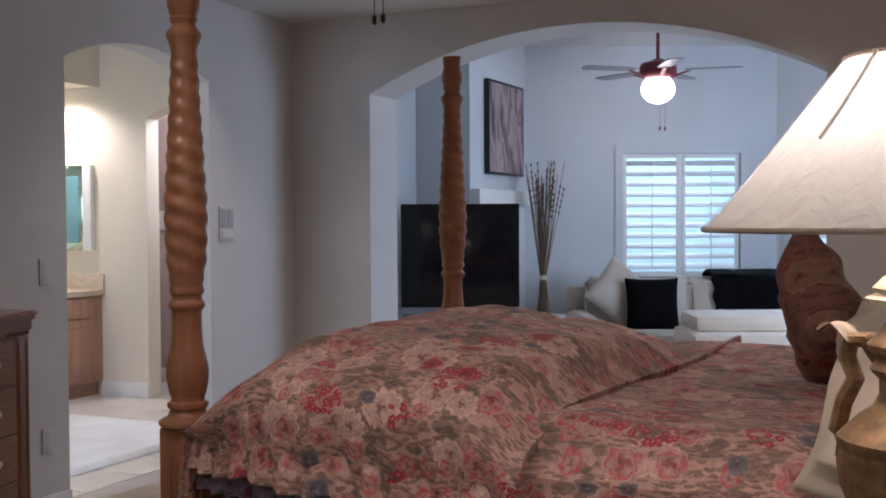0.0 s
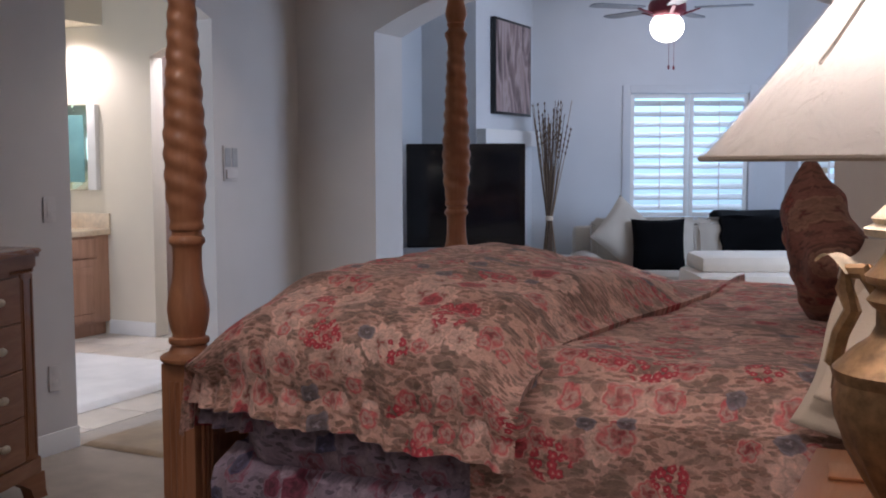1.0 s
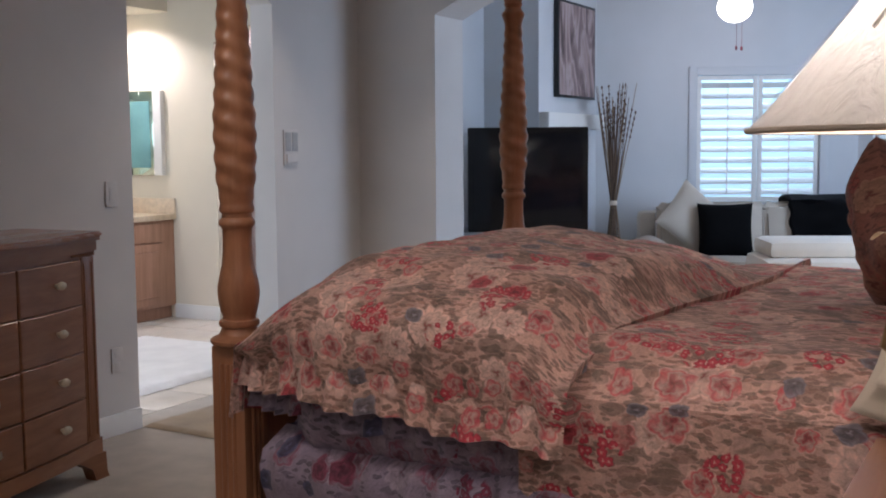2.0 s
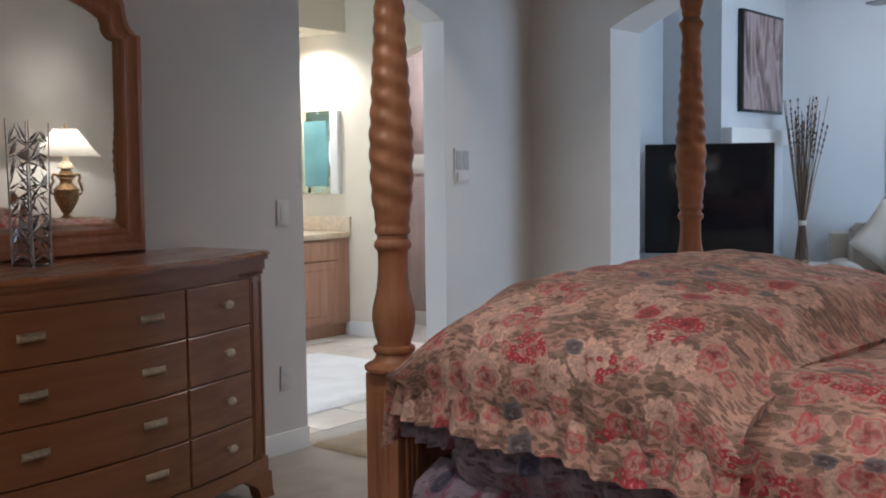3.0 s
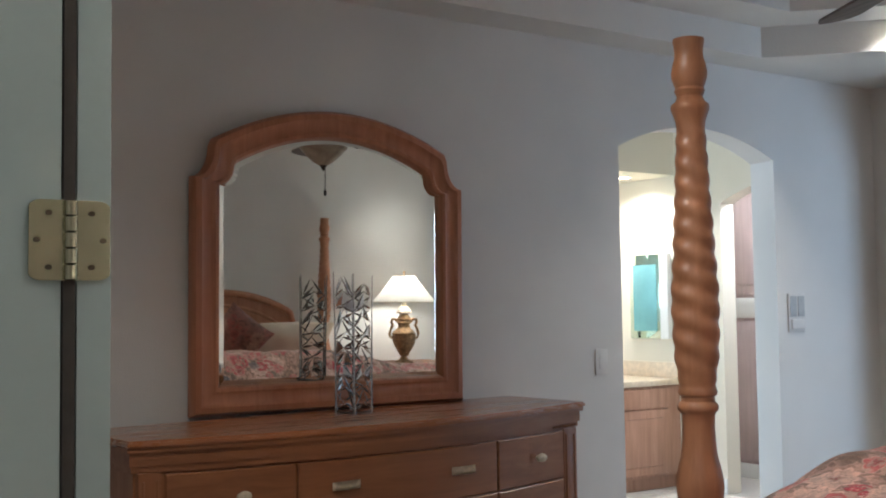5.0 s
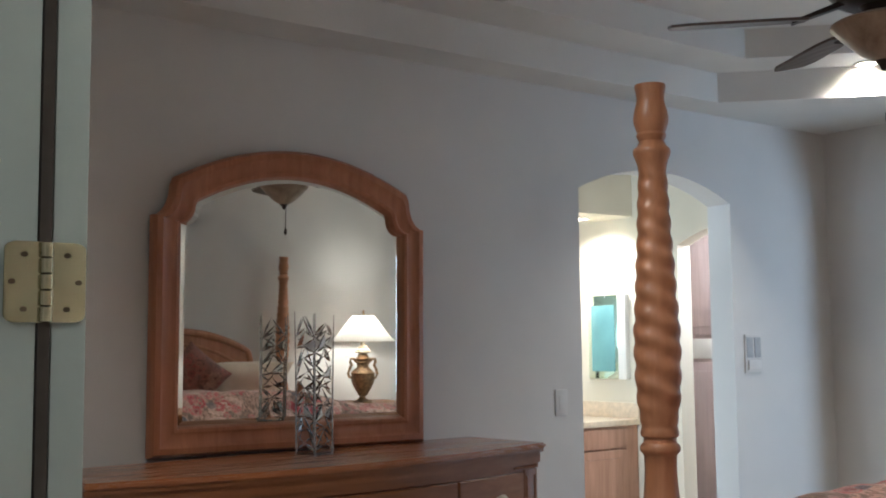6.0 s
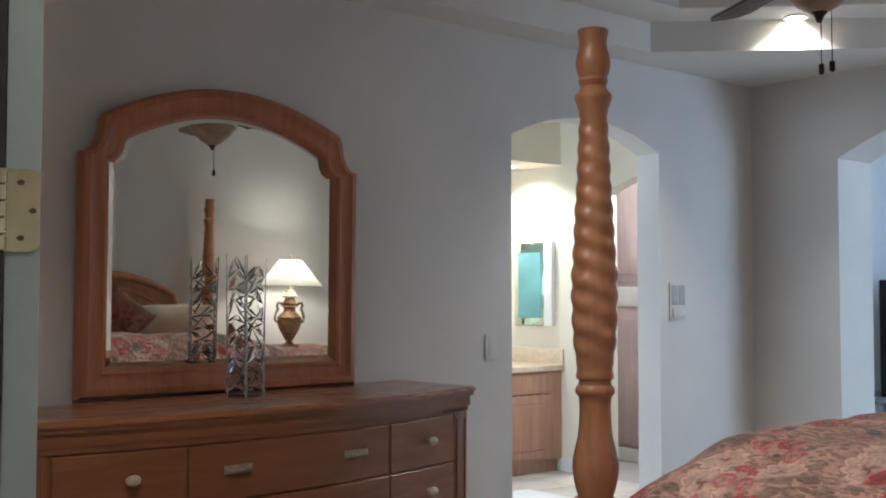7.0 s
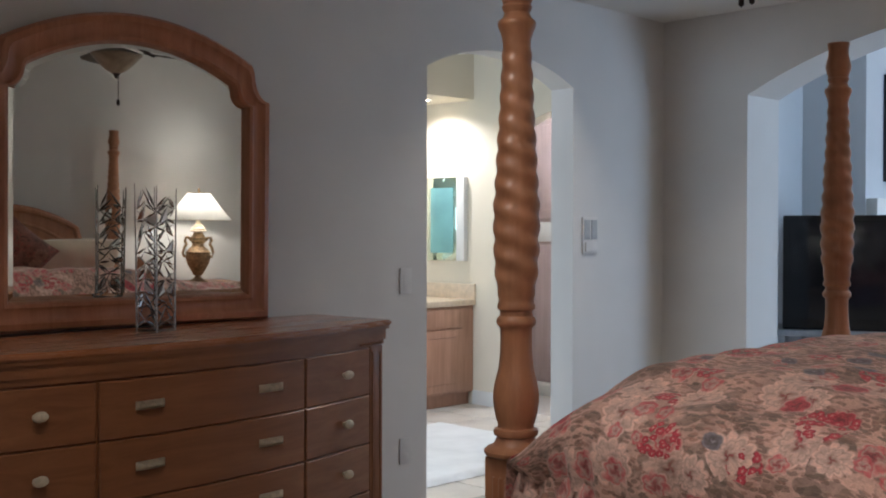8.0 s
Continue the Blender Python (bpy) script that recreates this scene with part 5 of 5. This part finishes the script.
sink = thing("basin", "white oval china basin set in the counter", "sink", pose(-2.56, 5.75, 0.82))
bm = bm_lathe([(0.20, 0.0), (0.215, 0.010), (0.205, 0.016), (0.19, 0.008), (0.12, 0.003), (0.0, 0.002)], 32)
bmesh.ops.scale(bm, vec=(0.85, 1.15, 1), verts=bm.verts)
part("bowl", bm, MAT_SINK, sink)
soap = thing("soap_dispenser", "dark glass soap dispenser with a pump on the counter", "dispenser", pose(-2.50, 6.22, 0.82))
part("bottle", bm_lathe([(0.032, 0.0), (0.036, 0.01), (0.036, 0.09), (0.026, 0.115), (0.012, 0.125), (0.012, 0.14), (0.0, 0.14)], 20), MAT_BOTTLE, soap)
part("pump", bm_tube([(0, 0, 0.135), (0, 0, 0.17), (0.02, 0, 0.175), (0.045, 0, 0.168)], 0.006, 8), MAT_BOTTLE, soap)
medicine = thing("medicine_cabinet", "mirror-fronted medicine cabinet hung on the bathroom wall", "cabinet", pose(-2.52, YB, 1.45))
part("case", bm_box(-0.208, -0.035, -0.33, 0.208, -0.001, 0.33, 0.003), MAT_TRIM, medicine)
part("edge_strip", bm_box(0.125, -0.046, -0.33, 0.208, -0.036, 0.33, 0.002), MAT_TRIM, medicine)
part("door_glass", bm_box(-0.208, -0.044, -0.33, 0.124, -0.036, 0.33, 0.006), MAT_BATHMIRROR, medicine, "mirror glass")
part("door_panel", bm_box(-0.165, -0.049, -0.27, 0.09, -0.043, 0.25, 0.004), MAT_TEAL, medicine, "teal reflecting inner glass")
wmir = thing("vanity_mirror", "large plain mirror on the wall over the vanity", "mirror")
part("glass", bm_box(-2.949, 4.3, 1.0, -2.942, 6.46, 2.05, 0.002), MAT_BATHMIRROR, wmir)
linen = thing("linen_cabinet", "tall pinkish wood linen cabinet with upper and lower doors", "cabinet")
part("carcass", bm_box(-2.945, 7.45, 0.0, -0.795, 8.0, 2.35, 0.004), MAT_LINEN, linen)
part("plinth", bm_box(-2.945, 7.43, 0.0, -0.795, 7.452, 0.11, 0.003), MAT_TRIM, linen)
for k in range(4):
    x0 = -2.905 + k * 0.53
    for z0, z1 in ((0.14, 1.24), (1.46, 2.30)):
        d = part("door", bm_box(x0, 7.43, z0, x0 + 0.50, 7.448, z1, 0.005), MAT_LINEN, linen)
        part("panel", bm_box(x0 + 0.07, 7.422, z0 + 0.07, x0 + 0.43, 7.434, z1 - 0.07, 0.008), MAT_LINEN, d)
    dr = part("drawer", bm_box(x0, 7.43, 1.27, x0 + 0.50, 7.448, 1.43, 0.005), MAT_TRIM, linen)

# ---- shutters and glass ----


def shutter_panel(parent, u0, u1, z0, z1, turn):
    s = part("shutter_stile", bm_box(u0, 0.02, z0, u0 + 0.035, 0.05, z1, 0.003), MAT_TRIM, parent)
    part("shutter_stile", bm_box(u1 - 0.035, 0.02, z0, u1, 0.05, z1, 0.003), MAT_TRIM, parent)
    part("shutter_rail", bm_box(u0 + 0.035, 0.02, z0, u1 - 0.035, 0.05, z0 + 0.035, 0.003), MAT_TRIM, parent)
    part("shutter_rail", bm_box(u0 + 0.035, 0.02, z1 - 0.035, u1 - 0.035, 0.05, z1, 0.003), MAT_TRIM, parent)
    n = 11
    step = (z1 - z0 - 0.07) / n
    mesh = None
    for k in range(n):
        zc = z0 + 0.035 + (k + 0.5) * step
        if mesh is None:
            half = (u1 - u0 - 0.074) / 2
            bm = bm_prism([(-0.036, -0.0015), (-0.02, -0.005), (0.02, -0.005), (0.036, -0.0015), (0.036, 0.0015), (0.02, 0.005), (-0.02, 0.005), (-0.036, 0.0015)], -half, half, "x")
            ob = part("slat", bm, MAT_VINYL, parent)
            mesh = ob.data
        else:
            ob = new("slat", mesh)
            ob.parent = parent
        ob.matrix_local = pose((u0 + u1) / 2, 0.035, zc, turn, 0, 0)
    part("tilt_rod", bm_box((u0 + u1) / 2 - 0.005, -0.008, z0 + 0.06, (u0 + u1) / 2 + 0.005, 0.000, z1 - 0.06, 0.002), MAT_TRIM, parent)


def shuttered_window(name, origin, along, u0, u1, z0, z1, leaves, label):
    w = tagged(new(name), label, "window", kind="structure")
    w.matrix_world = frame_of(origin, along)
    c = 0.055
    for b in ((u0 - c, -0.014, z0 - c, u0 + 0.012, 0.06, z1 + c), (u1 - 0.012, -0.014, z0 - c, u1 + c, 0.06, z1 + c), (u0 + 0.012, -0.014, z1 - 0.012, u1 - 0.012, 0.06, z1 + c), (u0 + 0.012, -0.014, z0 - c, u1 - 0.012, 0.06, z0 + 0.012)):
        part("window_frame", bm_box(*b, 0.004), MAT_SIT, w)
    span = (u1 - u0 - 0.024) / leaves
    for k in range(leaves):
        a = u0 + 0.012 + k * span
        shutter_panel(w, a + 0.003, a + span - 0.003, z0 + 0.015, z1 - 0.015, 40)
    return w


shuttered_window("window_1", BAY, R0, WIN[0], WIN[1], WIN[2], WIN[3], 2, "white plantation shutters half open over a bright window")
shuttered_window("window_2", BAY2, R1, WIN2[0], WIN2[1], WIN2[2], WIN2[3], 1, "white plantation shutter half open over a bright side window")

# ---- sitting room things ----
SIT = frame_of(BAY, R0)

pic = thing("wall_picture", "large abstract picture in brown and grey on the chimney breast", "picture")
part("canvas", bm_box(0.452, 7.93, 1.695, 0.492, 8.69, 2.43, 0.003), MAT_TV, pic, "black picture edge")
part("print", bm_box(0.490, 7.95, 1.715, 0.4945, 8.67, 2.41, 0.001), MAT_PICTURE, pic)

tv = thing("television", "large black television on a silver stand", "television", frame_of(Vector((0.60, 7.14, 0)), R0))
part("cabinet", bm_box(-0.415, -0.02, 0.73, 0.415, 0.20, 1.455, 0.012), MAT_TV, tv)
part("screen", bm_box(-0.375, -0.027, 0.80, 0.375, -0.018, 1.415, 0.004), MAT_SCREEN, tv, "dark glass screen")
part("back_hump", bm_box(-0.28, 0.20, 0.78, 0.28, 0.36, 1.30, 0.04), MAT_TV, tv)
stand = thing("television_stand", "low silver television stand with a shelf", "stand", frame_of(Vector((0.60, 7.14, 0)), R0))
part("stand_top", bm_box(-0.46, -0.06, 0.69, 0.46, 0.42, 0.73, 0.006), MAT_SILVER, stand)
part("shelf", bm_box(-0.44, -0.04, 0.36, 0.44, 0.40, 0.39, 0.004), MAT_SILVER, stand)
part("plinth", bm_box(-0.45, -0.05, 0.0, 0.45, 0.42, 0.08, 0.004), MAT_SILVER, stand)
for sx in (-0.44, 0.40):
    part("side_panel", bm_box(sx, -0.04, 0.08, sx + 0.04, 0.40, 0.69, 0.004), MAT_SILVER, stand)

rng = random.Random(11)
hearth = thing("side_pedestal", "low white pedestal beside the chimney breast", "pedestal", pose(0.74, 8.46, 0))
part("block", bm_box(-0.16, -0.16, 0.0, 0.16, 0.16, 0.54, 0.008), MAT_TRIM, hearth)
part("cap", bm_box(-0.18, -0.18, 0.54, 0.18, 0.18, 0.57, 0.006), MAT_TRIM, hearth)
sheaf = thing("dried_stalks", "sheaf of tall dried stalks and twigs tied in the middle", "dried plants", pose(0.74, 8.46, 0.57))
part("foot", bm_lathe([(0.05, 0.0), (0.055, 0.01), (0.05, 0.03), (0.0, 0.03)], 20), MAT_STALK, sheaf)
for k in range(46):
    a, r = rng.uniform(0, 2 * math.pi), rng.random() ** 0.6
    low, high = 0.055 * r, 0.17 * r
    h = rng.uniform(0.95, 1.25)
    pts = [(low * math.cos(a), low * math.sin(a), 0.01), (0.022 * r * math.cos(a), 0.022 * r * math.sin(a), 0.30), (0.55 * high * math.cos(a), 0.55 * high * math.sin(a), 0.30 + (h - 0.30) * 0.5), (high * math.cos(a) + rng.uniform(-0.02, 0.02), high * math.sin(a) + rng.uniform(-0.02, 0.02), h)]
    st = part("stalk", bm_tube(pts, 0.0045, 5, taper=0.6), MAT_TWIG if k % 3 else MAT_STALK, sheaf)
    if k % 2 == 0:
        for q in range(5):
            f = 0.45 + 0.13 * q
            p = Vector(pts[2]).lerp(Vector(pts[3]), f)
            part("seed_head", bm_lathe([(0.0, p.z - 0.016), (0.007, p.z - 0.006), (0.009, p.z + 0.004), (0.0, p.z + 0.018)], 6, p.x, p.y), MAT_TWIG, st)
part("tie", bm_lathe([(0.026, 0.285), (0.031, 0.29), (0.031, 0.315), (0.026, 0.32)], 16), MAT_CREAM, sheaf, "pale raffia tie")


def cushion_box(w, d, h, soft):
    bm = bm_box(-w / 2, -d / 2, 0, w / 2, d / 2, h)
    bmesh.ops.subdivide_edges(bm, edges=bm.edges[:], cuts=6, use_grid_fill=True)
    for vtx in bm.verts:
        a, b, c = vtx.co.x / (w / 2), vtx.co.y / (d / 2), (vtx.co.z - h / 2) / (h / 2)
        puff = soft * (1 - abs(a) ** 3) * (1 - abs(b) ** 3) * c
        edge = sum(1 for q in (a, b, c) if abs(q) > 0.999)
        pull_in = 0.012 * (edge - 1) if edge > 1 else 0.0
        vtx.co = Vector((vtx.co.x * (1 - pull_in / w * 2), vtx.co.y * (1 - pull_in / d * 2), vtx.co.z + puff - pull_in * c))
    bmesh.ops.bevel(bm, geom=[e for e in bm.edges if e.calc_face_angle(0) > 0.9], offset=0.03, segments=3, affect="EDGES")
    return bm


sofa = thing("sofa", "cream linen sofa under the window with loose cushions", "sofa", SIT @ pose(1.28, -0.60, 0))
W = 1.96
part("base", bm_box(-W / 2, -0.42, 0.06, W / 2, 0.40, 0.30, 0.02), MAT_SOFA, sofa)
part("back_frame", bm_box(-W / 2 + 0.02, 0.22, 0.25, W / 2 - 0.02, 0.42, 0.80, 0.05), MAT_SOFA, sofa)
for s in (-1, 1):
    arm = bm_prism([(-0.11, 0.06), (0.10, 0.06), (0.10, 0.46)] + [(0.0 + 0.125 * math.cos(radians(a)), 0.50 + 0.11 * math.sin(radians(a))) for a in range(-20, 201, 20)] + [(-0.11, 0.46)], -0.44, 0.36, "y")
    bmesh.ops.transform(arm, matrix=Matrix.Translation((s * (W / 2 - 0.10), 0, 0)), verts=arm.verts)
    part("arm", arm, MAT_SOFA, sofa)
for k in range(2):
    cx = (k - 0.5) * 0.82
    bm = cushion_box(0.81, 0.64, 0.17, 0.02)
    bmesh.ops.transform(bm, matrix=pose(cx, -0.12, 0.30), verts=bm.verts)
    part("seat_cushion", bm, MAT_SOFA, sofa)
    bm = cushion_box(0.85, 0.42, 0.18, 0.03)
    bmesh.ops.transform(bm, matrix=pose(cx, 0.14, 0.66, 76, 0, 0) @ Matrix.Translation((0, 0, -0.09)), verts=bm.verts)
    part("back_cushion", bm, MAT_SOFA, sofa)
for dx, dy in ((-0.9, -0.36), (0.9, -0.36), (-0.9, 0.34), (0.9, 0.34)):
    part("foot", bm_lathe([(0.025, 0.0), (0.03, 0.06)], 12, dx, dy), MAT_DARKWOOD, sofa)
pillow("sofa_cushion", 0.42, 0.42, 0.15, MAT_BLACK, SIT @ pose(0.93, -0.76, 0.675, -12, 0, 0), "square black plush cushion on the sofa", "cushion")
pillow("sofa_cushion", 0.44, 0.44, 0.15, MAT_SOFA, SIT @ pose(0.70, -0.60, 0.76, -14, 40, 8), "cream cushion leaning on its corner on the sofa", "cushion")


def throw_at(u, v):
    x = 1.46 + 0.78 * u
    s = v * 0.75
    if s < 0.30:
        return (x + 0.01 * math.sin(v * 30), -0.655 + 0.03 * math.sin(u * 9) - 0.0 + s * 0.30, 0.62 + s * 0.92 + 0.012 * math.sin(u * 23))
    if s < 0.52:
        f = (s - 0.30) / 0.22
        return (x, -0.565 + 0.36 * f, 0.896 + 0.035 * math.sin(math.pi * f) + 0.01 * lump(u, v, 6, 1.0))
    return (x, -0.165, 0.896 - (s - 0.52))


th = mesh_object("throw_blanket", bm_sheet(40, 30, throw_at), MAT_BLACK)
th.matrix_world = SIT
md = th.modifiers.new("thick", "SOLIDIFY")
md.thickness = 0.035
tagged(th, "fuzzy black throw draped over the sofa back", "throw")

ott = thing("ottoman", "large cream upholstered ottoman with a folded blanket on top", "ottoman", SIT @ pose(1.50, -1.72, 0))
part("base", bm_box(-0.56, -0.36, 0.05, 0.60, 0.34, 0.42, 0.03), MAT_SOFA, ott)
bm = bm_box(-0.55, -0.35, 0.42, 0.59, 0.35, 0.58, 0.06)
part("cushion", bm, MAT_CREAM, ott)
bm = bm_box(-0.50, -0.20, 0.575, 0.54, 0.33, 0.69, 0.052)
part("folded_blanket", bm, MAT_CREAM, ott)
for dx in (-0.55, 0.42):
    for dy in (-0.30, 0.28):
        part("foot", bm_lathe([(0.025, 0.0), (0.03, 0.05)], 12, dx, dy), MAT_DARKWOOD, ott)

ceiling_fan(1.72, 8.28, 2.205, SIT_CEIL, 5, 0.62, 8, MAT_FANRED, MAT_BLADE2, True, "oxblood ceiling fan with pale blades and a lit globe")
point_lamp("fan_globe_lamp", (1.72, 8.28, 2.12), 5, NEUTRAL, 0.1)
alarm = thing("smoke_alarm", "round white smoke alarm on the sitting room ceiling", "smoke alarm", pose(1.05, 8.3, SIT_CEIL))
part("case", bm_lathe([(0.065, 0.0), (0.065, -0.02), (0.05, -0.035), (0.0, -0.037)], 24), MAT_TRIM, alarm)
